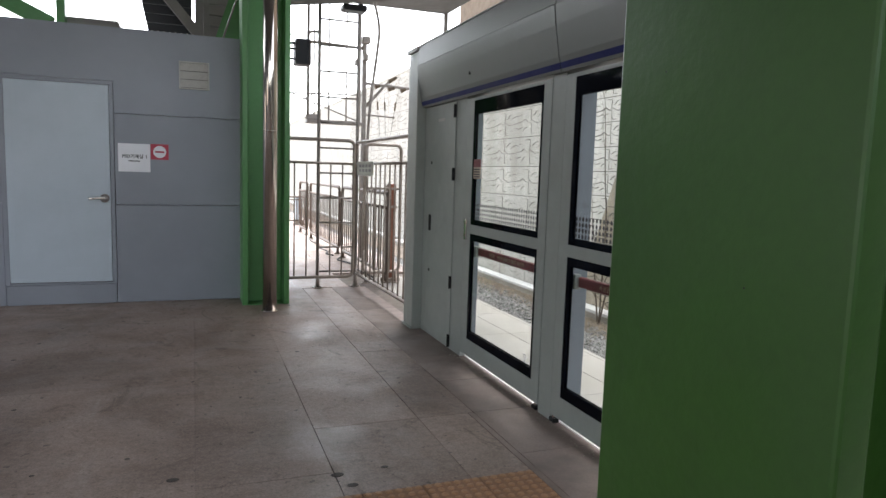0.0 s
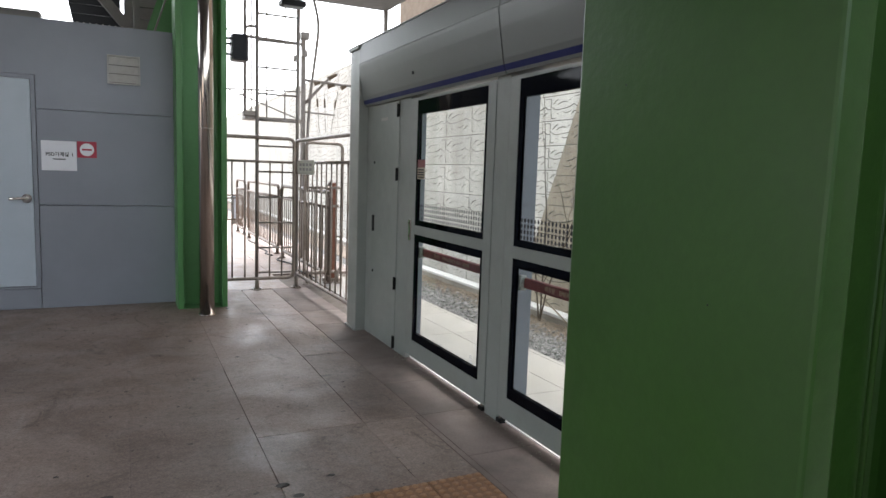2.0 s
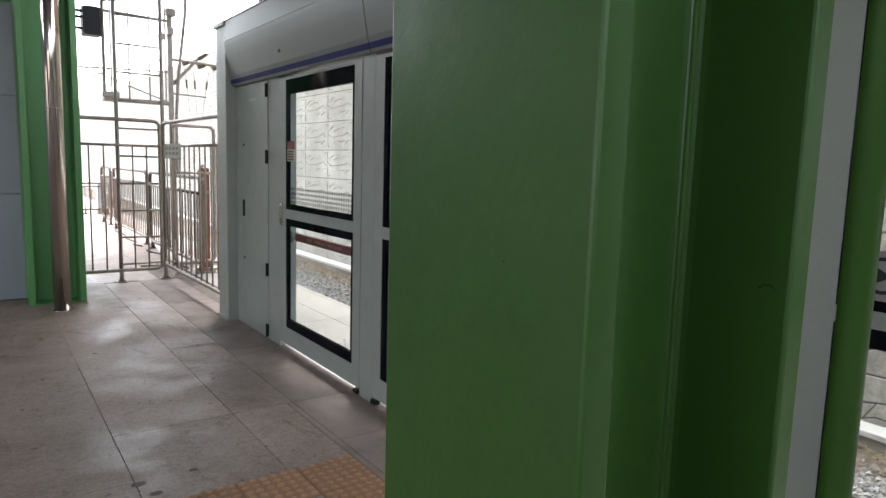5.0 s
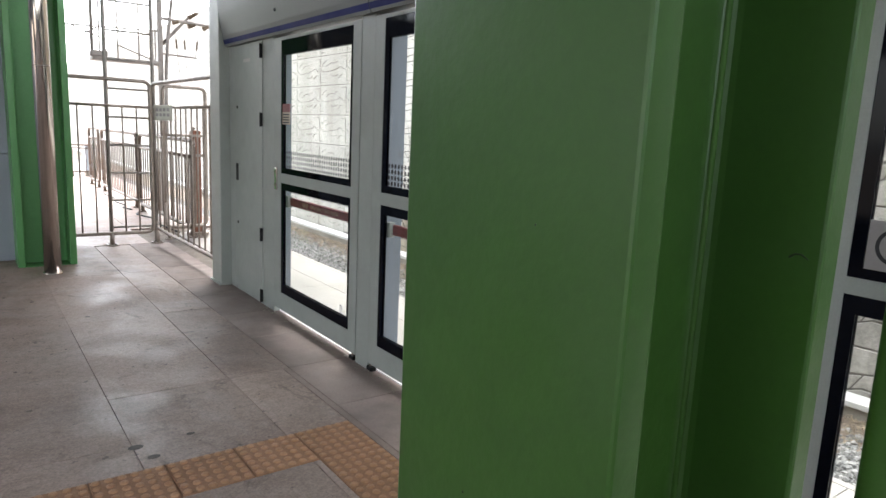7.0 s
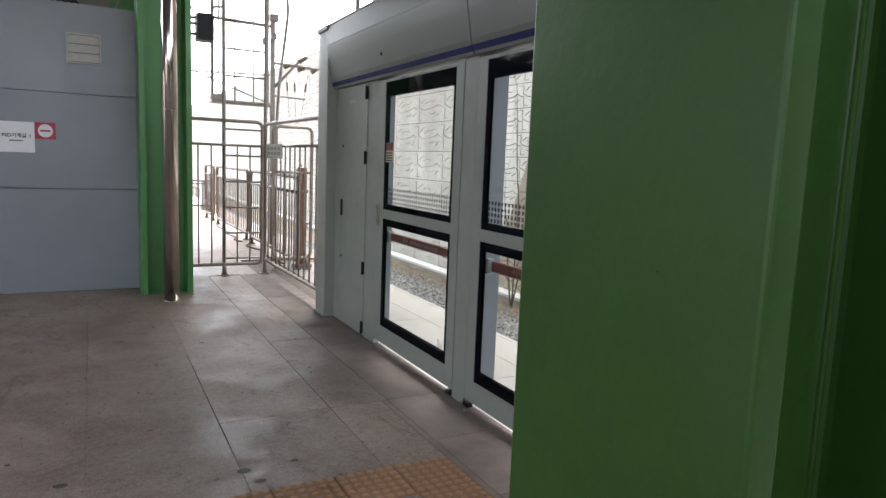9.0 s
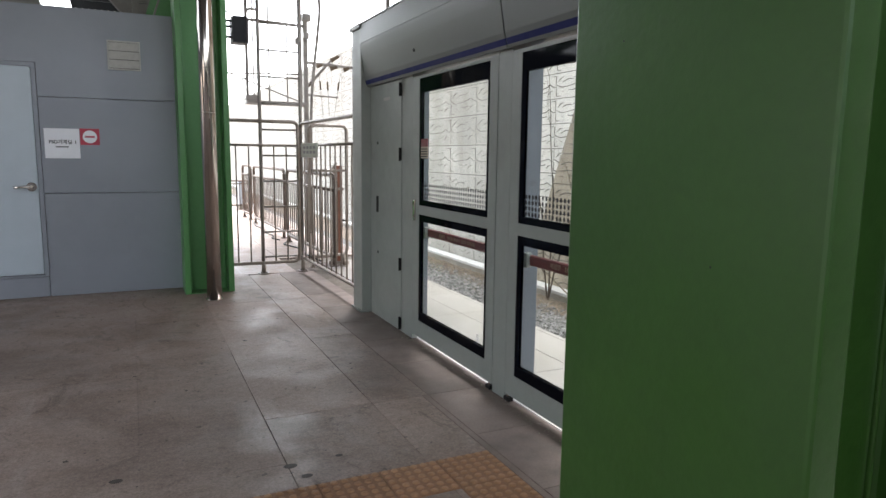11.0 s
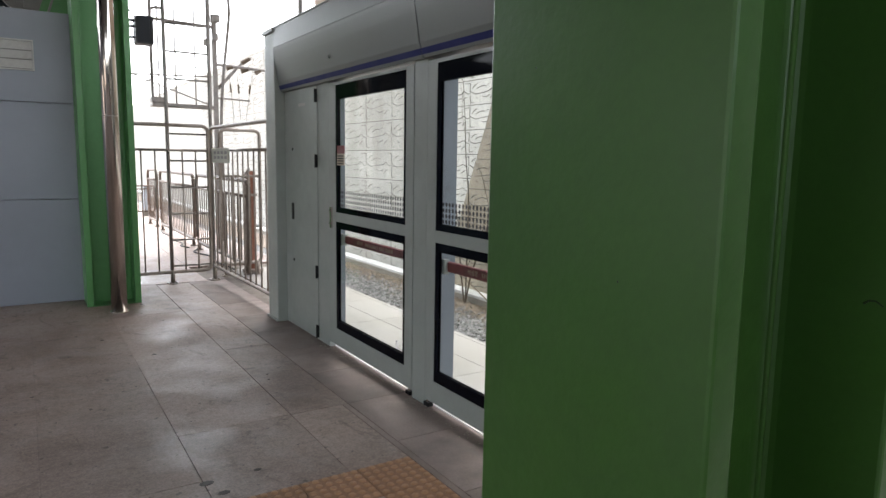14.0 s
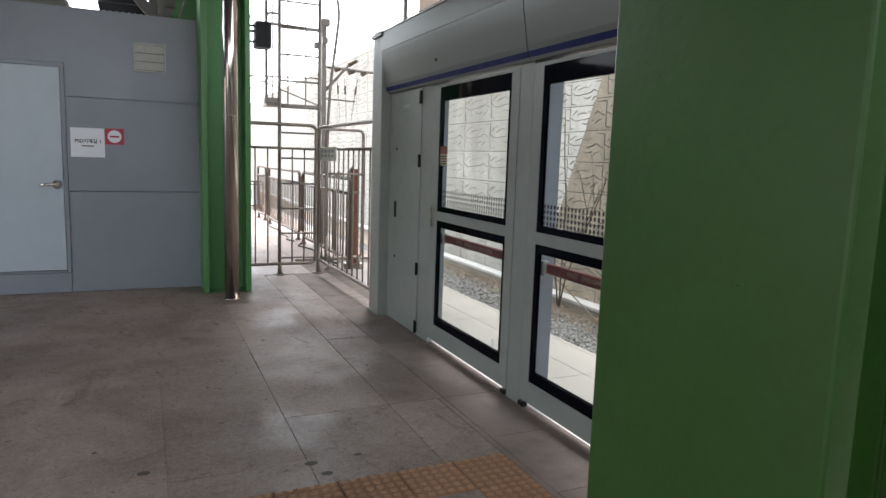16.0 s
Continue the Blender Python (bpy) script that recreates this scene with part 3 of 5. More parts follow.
part("collar", tube([(0.836, 7.22, 1.910), (0.836, 7.22, 1.916)], 0.0743, n=40), M_GALV, drain, smooth=True)
part("foot_ring", tube([(0.836, 7.22, 0.0), (0.836, 7.22, 0.012)], 0.084, n=40), M_STEEL, drain, smooth=True)

# ---------- machine room ----------
WALL_Y = 8.0
ROOM_TOP = 2.955
room = thing("wall_machine_room", (-2.6, WALL_Y, 0), "blue-grey sandwich-panel front wall of the machine room", "wall", kind="structure")
DX0, DX1, DZ0, DZ1 = -1.715, -0.755, 0.245, 2.345
def wall_panel(x0, x1, z0, z1):
    part("panel", box(x0 + 0.003, x1 - 0.003, WALL_Y, WALL_Y + 0.08, z0 + 0.003, z1 - 0.003, 0.003), M_PANEL, room)


wall_panel(-0.712, 0.86, 0.0, 1.082)
wall_panel(-0.712, 0.86, 1.082, 2.058)
bm = extrude_profile([(-1.757, 2.393), (-0.709, 2.393), (-0.709, 2.061), (0.857, 2.061), (0.857, ROOM_TOP - 0.003), (-1.757, ROOM_TOP - 0.003)], "y", WALL_Y, WALL_Y + 0.08)
part("panel", bm, M_PANEL, room)
wall_panel(-1.76, -0.712, 0.0, 0.215)
wall_panel(-6.5, -1.76, 0.0, 1.082)
wall_panel(-6.5, -1.76, 1.082, 2.058)
wall_panel(-6.5, -1.76, 2.058, ROOM_TOP)
solo("wall_backing", box(-6.5, 0.86, WALL_Y + 0.085, WALL_Y + 0.12, 0, ROOM_TOP), M_TRIM, (-2.8, WALL_Y + 0.1, 0), "dark backing behind the wall panels", "wall", kind="structure")
solo("wall_room_side", box(0.70, 0.82, WALL_Y + 0.122, 13.0, 0, ROOM_TOP), M_PANEL, (0.76, 10, 0), "blue-grey side wall of the machine room", "wall", kind="structure")
solo("wall_room_back", box(-6.5, 0.86, 13.0, 13.12, 0, ROOM_TOP), M_PANEL, (-2.8, 13, 0), "blue-grey rear wall of the machine room", "wall", kind="structure")
bm = box(-6.55, 0.90, WALL_Y + 0.48, 13.2, ROOM_TOP + 0.002, 3.015)
box(-6.5, 0.86, WALL_Y + 0.122, WALL_Y + 0.478, ROOM_TOP - 0.03, ROOM_TOP - 0.002, bm=bm)
solo("roof_machine_room", bm, M_PANEL, (-2.8, 10, ROOM_TOP), "flat grey roof of the machine room", "roof", kind="structure")

door = thing("door_machine_room", ((DX0 + DX1) / 2, WALL_Y, 0.2), "closed pale blue-grey metal door with a steel lever", "door", kind="structure")
part("door_leaf", box(DX0, DX1, WALL_Y - 0.012, WALL_Y + 0.03, DZ0, DZ1, 0.003), M_DOOR, door)
bm = bmesh.new()
for a in ((DX0 - 0.045, DX0 - 0.004, 0.218, 2.388), (DX1 + 0.004, DX1 + 0.041, 0.218, 2.388), (DX0 - 0.003, DX1 + 0.003, 2.349, 2.388), (DX0 - 0.003, DX1 + 0.003, 0.218, 0.237)):
    box(a[0], a[1], WALL_Y - 0.006, WALL_Y + 0.06, a[2], a[3], bm=bm)
part("door_frame", bm, M_PANEL, door)
hx, hz = -0.812, 1.150
rose = part("rose", disc("y", (hx, WALL_Y - 0.034, hz), 0.046, 0.022, 24), M_STEEL, door, "round steel rose", smooth=False)
part("lever", tube(rounded([(hx, WALL_Y - 0.034, hz), (hx, WALL_Y - 0.075, hz), (hx - 0.06, WALL_Y - 0.078, hz + 0.003), (hx - 0.150, WALL_Y - 0.070, hz - 0.006)], 0.018), 0.015, n=12), M_STEEL, rose, "steel lever handle", smooth=True)

sign = thing("room_sign", (-0.518, WALL_Y - 0.004, 1.59), "white paper sign with black printed room name", "sign")
part("sheet", box(-0.676, -0.358, WALL_Y - 0.004, WALL_Y - 0.001, 1.440, 1.744), M_PAPER, sign)
lettering("sign_number", "1", 0.047, pose(-0.396, WALL_Y - 0.0046, 1.605, 90, 0, 0), M_INK, sign, bold=0.0012)
lettering("sign_lettering", "PSD기계실", 0.047, pose(-0.532, WALL_Y - 0.0046, 1.605, 90, 0, 0), M_INK, sign, bold=0.0012)
part("small_print", box(-0.575, -0.46, WALL_Y - 0.005, WALL_Y - 0.0042, 1.552, 1.562), M_INK, sign, "dark bar of small print")
noent = thing("no_entry_sign", (-0.262, WALL_Y - 0.004, 1.66), "red square sign with a white no-entry disc", "sign")
part("plate", box(-0.353, -0.172, WALL_Y - 0.005, WALL_Y - 0.001, 1.580, 1.748), M_SIGNRED, noent)
part("disc", disc("y", (-0.262, WALL_Y - 0.0066, 1.664), 0.066, 0.0014, 32), M_PAPER, noent, "white disc")
part("bar", box(-0.308, -0.216, WALL_Y - 0.008, WALL_Y - 0.0068, 1.655, 1.673), M_SIGNRED, noent, "red bar")

vent = thing("wall_vent", (0.10, WALL_Y, 2.5), "square ivory louvre vent with a metal frame", "vent")
bm = bmesh.new()
vx0, vx1, vz0, vz1 = -0.055, 0.258, 2.362, 2.658
for a in ((vx0, vx1, vz0, vz0 + 0.013), (vx0, vx1, vz1 - 0.013, vz1), (vx0, vx0 + 0.013, vz0 + 0.013, vz1 - 0.013), (vx1 - 0.013, vx1, vz0 + 0.013, vz1 - 0.013)):
    box(a[0], a[1], WALL_Y - 0.028, WALL_Y - 0.001, a[2], a[3], bm=bm)
part("frame", bm, M_VENT, vent)
part("backing", box(vx0 + 0.015, vx1 - 0.015, WALL_Y - 0.006, WALL_Y - 0.001, vz0 + 0.015, vz1 - 0.015), M_INK, vent)
for k in range(3):
    z = vz0 + 0.018 + k * 0.0885
    bm = extrude_profile([(WALL_Y - 0.030, z), (WALL_Y - 0.008, z + 0.0855), (WALL_Y - 0.006, z + 0.0855), (WALL_Y - 0.026, z - 0.001)], "x", vx0 + 0.015, vx1 - 0.015)
    part("slat", bm, M_VENT, vent)

# speaker on the far column
spk = thing("wall_speaker", (1.22, 7.86, 2.68), "black box loudspeaker bracketed to the green column", "loudspeaker")
bm = extrude_profile([(1.165, 7.72), (1.305, 7.70), (1.345, 7.76), (1.325, 7.90), (1.165, 7.92)], "z", 2.695, 2.975)
bmesh.ops.bevel(bm, geom=bm.edges[:], offset=0.010, segments=2, affect="EDGES")
part("cabinet", bm, M_DARKPLASTIC, spk)
for z in (2.75, 2.86, 2.92):
    part("bracket", box(1.09, 1.17, 7.79, 7.83, z, z + 0.022), M_DARKPLASTIC, spk)
part("cable", tube(rounded([(1.10, 7.80, 3.3), (1.10, 7.80, 3.05), (1.17, 7.80, 2.965)], 0.05), 0.008, n=8), M_CABLE, spk)

# ---------- railings ----------
def disc_flat(x, y, r, z0=0.0, z1=0.012, n=16):
    return extrude_profile([(x + r * math.cos(k * 2 * math.pi / n), y + r * math.sin(k * 2 * math.pi / n)) for k in range(n)], "z", z0, z1)


def fence(p, q, z0, z1, zm, pitch, feet, extra=(), label="stainless tube railing with upright bars", radius=0.022, bar=0.0095, group="railings", mat=None, bend=0.085):
    """A tube frame from p to q with rounded corners, a middle rail and upright bars under it."""
    mat = mat or M_FENCE
    p, q = Vector((*p, 0)), Vector((*q, 0))
    d = (q - p).normalized()
    length = (q - p).length
    f = thing("railing", p, label, "railing", group)
    up = Vector((0, 0, 1))
    loop = rounded([p + up * (z0 + 0.3), p + up * z1, q + up * z1, q + up * z0, p + up * z0, p + up * (z0 + 0.31)], bend, 7)
    part("frame_tube", tube(loop, radius, n=12), mat, f, smooth=True)
    part("middle_rail", tube([p + up * zm, q + up * zm], radius * 0.75, n=10), mat, f, smooth=True)
    for z in extra:
        part("cross_rail", tube([p + up * z, q + up * z], radius * 0.55, n=8), mat, f, smooth=True)
    n = int(length / pitch)
    off = (length - (n - 1) * pitch) / 2
    for k in range(n):
        b = p + d * (off + k * pitch)
        part("bar", tube([b + up * z0, b + up * zm], bar, n=8), mat, f, smooth=True)
    for s in feet:
        b = p + d * s
        part("leg", tube([b, b + up * (z0 + 0.02)], radius, n=12), mat, f, smooth=True)
        plate = part("foot_plate", disc_flat(b.x, b.y, 0.062), mat, f)
        for k in range(4):
            a = math.pi / 4 + k * math.pi / 2
            part("bolt", disc_flat(b.x + 0.045 * math.cos(a), b.y + 0.045 * math.sin(a), 0.010, 0.0125, 0.026, 6), M_GALV, plate)
    return f


fence((0.97, 8.545), (2.035, 8.545), 0.145, 1.910, 1.615, 0.153, (0.61,), label="stainless tube railing closing the platform end")
fence((2.085, 8.600), (2.130, 6.400), 0.185, 1.895, 1.620, 0.187, (0.03,), label="stainless tube gate beside the screen wall")
fence((2.240, 8.800), (2.745, 8.800), 0.16, 1.890, 1.30, 0.230, (0.04, 0.46), label="short stainless railing behind the gate")
for y0, y1 in ((8.72, 11.66), (12.03, 15.10), (15.70, 16.70)):
    fence((2.54, y1), (2.57, y0), 0.125, 1.240, 1.035, 0.145, (0.10, y1 - y0 - 0.10), label="low stainless hoop railing along the outer platform edge", radius=0.029, bar=0.010, mat=M_FENCE_BACKLIT, bend=0.16)
fence((2.35, 18.8), (3.00, 18.8), 0.12, 0.78, 0.70, 0.15, (0.1, 0.6), label="low stainless railing across the far platform end", radius=0.022, bar=0.009, mat=M_FENCE_BACKLIT)

plate = thing("lock_plate", (2.09, 8.2, 1.45), "beige perforated plate tied to the gate", "plate")
part("plate_sheet", box(2.050, 2.056, 7.62, 8.44, 1.475, 1.645, 0.002), M_PLATE, plate)
for r in range(2):
    for c in range(4):
        part("slot", box(2.0475, 2.0495, 7.73 + c * 0.16, 7.83 + c * 0.16, 1.520 + r * 0.055, 1.553 + r * 0.055), M_GREYLABEL, plate, "dark bar of a printed mark")
part("tie", tube([(2.053, 8.38, 1.617), (2.09, 8.38, 1.617)], 0.006, n=6), M_CABLE, plate)
part("tie", tube([(2.053, 7.68, 1.617), (2.105, 7.68, 1.617)], 0.006, n=6), M_CABLE, plate)

# loose cables lying along the feet of the low railings
def floor_cable(points, r, label):
    solo("floor_cable", tube(rounded(points, 0.10, 5), r, n=8), M_CABLE, points[0], label, "cable", "loose cables", smooth=True)


floor_cable([(2.50, 15.0, 0.013), (2.42, 14.3, 0.013), (2.47, 13.6, 0.013), (2.38, 13.0, 0.013), (2.45, 12.4, 0.013), (2.33, 12.1, 0.013), (2.42, 11.8, 0.013)], 0.012, "thin black cable lying slack along the low railing")
floor_cable([(2.48, 11.5, 0.013), (2.36, 11.2, 0.013), (2.50, 10.7, 0.013), (2.44, 10.0, 0.013), (2.50, 9.2, 0.013)], 0.012, "thin black cable lying slack along the low railing")

# ladder frame by the platform end
lad = thing("ladder", (1.83, 8.60, 0), "tall galvanised tube ladder standing behind the railing", "ladder")
for x in (1.582, 2.085):
    part("stile", tube([(x, 8.60, 0.0), (x, 8.60, 4.6)], 0.022, n=12), M_GALV, lad, smooth=True)
    part("foot_plate", disc_flat(x, 8.60, 0.07), M_GALV, lad)
for k in range(14):
    z = 0.21 + k * 0.32
    part("rung", tube([(1.582, 8.60, z), (2.085, 8.60, z)], 0.012, n=8), M_GALV, lad, smooth=True)

# contact-line pole behind the ladder with its working platform
pole = thing("catenary_pole", (2.88, 11.6, 0), "slim galvanised contact-line pole with brackets and insulators", "pole")
part("pole_shaft", box(2.845, 2.92, 11.56, 11.64, -0.03, 3.78, 0.008), M_GALV, pole)
part("working_platform", box(1.88, 2.85, 11.40, 11.72, 2.325, 2.375, 0.004), M_GALV, pole)
part("platform_box", box(1.86, 2.09, 11.38, 11.55, 2.376, 2.46, 0.01), M_GALV, pole)
for x in (1.885, 1.91, 2.00, 2.25, 2.55, 2.79):
    part("cage_rod", tube([(x, 11.50, 2.375), (x, 11.50, 4.9)], 0.013, n=6), M_GALV, pole)
part("cross_arm", tube([(1.35, 11.6, 2.80), (2.85, 11.6, 2.855)], 0.014, n=6), M_GALV, pole)
part("cross_arm", tube([(1.90, 11.6, 3.68), (2.85, 11.6, 3.65)], 0.026, n=8), M_GALV, pole)
part("hook", tube(rounded([(1.90, 11.55, 3.70), (1.92, 11.55, 3.84), (2.10, 11.55, 3.84)], 0.08), 0.022, n=8), M_GALV, pole)
part("brace", tube([(1.65, 11.6, 2.80), (2.83, 11.6, 2.38)], 0.012, n=6), M_GALV, pole)
part("brace", tube([(1.65, 11.6, 2.60), (1.99, 11.6, 2.81)], 0.012, n=6), M_GALV, pole)
part("bracket_arm", tube([(2.90, 11.6, 3.06), (3.78, 11.6, 3.025)], 0.026, n=8), M_GALV, pole)
part("bracket_arm", tube([(2.92, 11.6, 2.52), (3.45, 11.6, 2.50)], 0.015, n=8), M_GALV, pole)
part("bracket_brace", tube([(2.93, 11.6, 2.66), (3.33, 11.6, 3.12)], 0.018, n=8), M_GALV, pole)
part("bracket_brace", tube([(2.93, 11.6, 2.70), (3.28, 11.6, 3.08)], 0.012, n=8), M_GALV, pole)
for x0, z0, x1, z1 in ((3.33, 3.12, 3.46, 3.20), (3.08, 3.01, 3.17, 3.04), (3.32, 2.98, 3.43, 3.02), (3.56, 2.97, 3.64, 3.02)):
    ins = part("insulator", tube([(x0, 11.6, z0), (x0 * 0.7 + x1 * 0.3, 11.6, z0 * 0.7 + z1 * 0.3), (x1, 11.6, z1)], 0.040, n=10, r_end=0.030), M_BROWN, pole, "brown ribbed insulator")
    part("insulator_cap", tube([(x1, 11.6, z1), (x1 + 0.02, 11.6, z1 + 0.01)], 0.022, n=8), M_GALV, ins)
for x0, x1, z0, z1 in ((2.82, 2.96, 3.72, 3.84), (2.70, 2.79, 3.34, 3.44), (2.84, 2.93, 3.43, 3.54)):
    part("clamp_box", box(x0, x1, 11.48, 11.60, z0, z1, 0.012), M_GALV, pole)
for x0, x1, za in ((3.11, 3.18, 2.92), (3.25, 3.29, 2.90), (3.50, 3.38, 2.92)):
    part("dropper", tube([(x0, 11.6, za), (x0 + (x1 - x0) * 0.4, 11.6, 2.66), (x1, 11.6, 2.18)], 0.0035, n=6), M_CABLE, pole)
    part("dropper_sleeve", tube([(x0 + (x1 - x0) * 0.3, 11.6, 2.76), (x0 + (x1 - x0) * 0.45, 11.6, 2.62)], 0.016, n=6), M_BROWN, pole)
part("cable", tube(rounded([(2.93, 11.5, 1.2), (2.94, 11.5, 2.15), (2.98, 11.5, 2.78), (3.06, 11.5, 3.4), (3.13, 11.5, 4.0), (3.04, 11.5, 4.35), (2.9, 11.5, 4.8)], 0.22, 6), 0.026, n=8), M_GALV, pole, "slack dark cable", smooth=True)

# contact wire that the pole carries over the track
part("contact_wire", tube([(4.4, -20, 4.05), (4.4, 11.6, 4.05), (4.4, 70, 4.05)], 0.009, n=6), M_CABLE, pole, "thin dark contact wire")

# small cabinet far down the platform
cab = thing("trackside_cabinet", (2.83, 18.95, 0), "pale grey steel cabinet standing beyond the far railing", "cabinet")
part("plinth", box(2.73, 2.93, 18.82, 19.10, 0.0, 0.10, 0.006), M_CONC, cab)
part("body", box(2.74, 2.92, 18.83, 19.09, 0.102, 0.76, 0.006), M_DOOR, cab)
part("door", box(2.752, 2.908, 18.815, 18.828, 0.125, 0.735, 0.004), M_DOOR, cab)
part("rain_hood", box(2.72, 2.94, 18.79, 19.11, 0.762, 0.785, 0.004), M_DOOR, cab)

# red-brown buffer post
red = thing("barrier_post", (2.66, 8.98, 0), "rusty red-brown steel post with a grey foot", "post")
part("post_body", box(2.630, 2.725, 8.93, 9.03, 0.012, 1.365, 0.012, seg=2), M_RUST, red)
part("strap", tube([(2.605, 8.98, 0.1), (2.605, 8.98, 1.33), (2.66, 8.98, 1.40)], 0.018, n=8), M_FENCE, red)
part("clamp", box(2.615, 2.74, 8.915, 9.045, 1.03, 1.065), M_FENCE, red)
part("foot_block", disc_flat(2.68, 8.98, 0.14, 0.0, 0.05), M_FENCE, red)

# ---------- canopy ----------
ROOF_Z = 5.10
bm = box(-6.6, 3.40, -5.9, 4.72, ROOF_Z + 0.002, ROOF_Z + 0.15)
box(-3.55, 3.40, 4.72, 14.3, ROOF_Z + 0.002, ROOF_Z + 0.15, bm=bm)
solo("ceiling", bm, M_ROOF, (0, 5, ROOF_Z), "dark underside of the high platform canopy", "ceiling", kind="structure")
solo("ceiling_end_bay", box(3.401, 5.45, 12.9, 14.3, ROOF_Z + 0.002, ROOF_Z + 0.15), M_ROOF, (4, 13.5, ROOF_Z), "dark end bay of the canopy reaching over the track", "ceiling", kind="structure")
solo("eave_beam", box(-6.5, 5.45, 14.302, 14.46, ROOF_Z, ROOF_Z + 0.42, 0.008), M_ROOF, (0, 14.4, ROOF_Z), "dark grey end beam of the canopy", "beam", kind="structure")
solo("eave_post", box(5.36, 5.44, 14.34, 14.44, 3.9, ROOF_Z - 0.002, 0.006), M_BEIGE, (5.4, 14.4, 3.9), "short brown bracket hanging from the canopy corner", "bracket")
solo("fascia_beam", box(-3.2, 0.50, 9.9, 10.1, 3.95, ROOF_Z), M_ROOF, (-1.2, 10, 3.95), "deep dark steel fascia under the canopy over the machine room", "beam", kind="structure")
lampn = thing("flood_lamp", (2.0, 8.45, 3.45), "dark flat flood lamp mounted on the ladder head", "lamp")
part("housing", box(1.83, 2.13, 8.36, 8.56, 3.505, 3.575, 0.012), M_DARKSTEEL, lampn)
part("lens", box(1.87, 2.09, 8.39, 8.53, 3.497, 3.504), M_TRIM, lampn)
part("bracket", box(2.06, 2.11, 8.50, 8.62, 3.576, 3.62), M_DARKSTEEL, lampn)
arm = thing("column_bracket", (1.1, 7.84, 3.4), "dark grey steel bracket arm running out from the column", "beam")
part("arm_beam", extrude_profile([(1.09, 3.42), (2.30, 3.60), (2.30, 3.95), (1.09, 3.85)], "y", 7.98, 8.08), M_ROOF, arm)
part("arm_flange", extrude_profile([(1.09, 3.405), (2.30, 3.585), (2.30, 3.597), (1.09, 3.417)], "y", 7.93, 8.13), M_ROOF, arm)

def strut(name, pts, w, mat, label, category):
    """A flat-sided steel member from point to point."""
    a, b = Vector(pts[0]), Vector(pts[1])
    d = (b - a).normalized()
    s = Vector((0, 1, 0))
    u = d.cross(s).normalized()
    bm = bmesh.new()
    rings = [[bm.verts.new(c + w * 0.5 * (i * u) + 0.06 * j * s) for i, j in ((-1, -1), (1, -1), (1, 1), (-1, 1))] for c in (a, b)]
    for k in range(4):
        bm.faces.new((rings[0][k], rings[0][(k + 1) % 4], rings[1][(k + 1) % 4], rings[1][k]))
    bm.faces.new(rings[0])
    bm.faces.new(rings[1])
    return solo(name, bm, mat, a, label, category)


strut("knee_brace", ((0.37, 8.55, 3.017), (0.90, 8.55, 4.60)), 0.07, M_GREEN_LIT, "green painted knee brace beside the column", "brace")
solo("gusset_plate", extrude_profile([(0.43, 3.018), (0.62, 3.018), (0.62, 3.60)], "y", 8.59, 8.61), M_GREEN_LIT, (0.5, 8.6, 3.0), "green triangular gusset plate at the column", "plate")
strut("knee_brace", ((-1.36, 8.55, 3.017), (-3.2, 8.55, 3.90)), 0.16, M_GREEN_LIT, "broad green painted brace over the machine room", "brace")
strut("roof_post", ((-1.29, 8.75, 3.017), (-1.29, 8.75, ROOF_Z)), 0.085, M_GREEN_LIT, "green painted post on the machine-room roof", "post")
strut("roof_post", ((0.243, 8.65, 3.017), (0.243, 8.65, ROOF_Z)), 0.065, M_BEIGE, "beige painted post on the machine-room roof", "post")
strut("stair_stringer", ((0.21, 8.85, 3.04), (-0.60, 8.85, 4.00)), 0.11, M_BEIGE, "beige diagonal stringer of an overhead stair", "beam")
stair = thing("overhead_louvre", (-0.15, 9.2, 3.02), "dark louvred screen on the machine-room roof", "screen")
for k in range(9):
    part("slat", extrude_profile([(-0.40 - 0.022 * k, 3.05 + k * 0.11), (0.08, 3.05 + k * 0.11), (0.08, 3.152 + k * 0.11), (-0.422 - 0.022 * k, 3.152 + k * 0.11)], "y", 9.18, 9.24), M_DARKSTEEL, stair)
part("upright", box(0.05, 0.079, 9.245, 9.29, 3.016, 4.04), M_DARKSTEEL, stair)
part("upright", box(-0.36, -0.33, 9.245, 9.29, 3.016, 4.04), M_DARKSTEEL, stair)
for k in range(4):
    solo("cross_rail", box(0.28, 0.46, 8.66, 8.70, 3.06 + k * 0.13, 3.085 + k * 0.13), M_BEIGE, (0.35, 8.68, 3.1), "beige cross rail beside the roof post", "rail", group="roof rails")
# wavy edge of a corrugated sheet lying on the machine-room roof
wave = [(-0.36 + 0.0125 * k, 3.038 + 0.013 * math.sin(k * math.pi / 2.5)) for k in range(41)]
bm = extrude_profile(wave + [(x, z - 0.004) for x, z in reversed(wave)], "y", 8.50, 8.84)
solo("corrugated_sheet", bm, M_VENT, (-0.1, 8.5, 3.02), "pale corrugated sheet lying on the machine-room roof", "sheet")
solo("roof_screen", box(0.12, 0.70, 9.6, 9.66, 3.016, 4.4), M_BEIGE, (0.4, 9.6, 3.0), "beige sheet-metal screen standing on the machine-room roof", "screen")
solo("roof_duct", box(-1.30, -0.72, 8.9, 9.3, 3.016, 3.19, 0.02), M_BEIGE, (-1.0, 9, 3.0), "low beige duct on the machine-room roof", "duct")

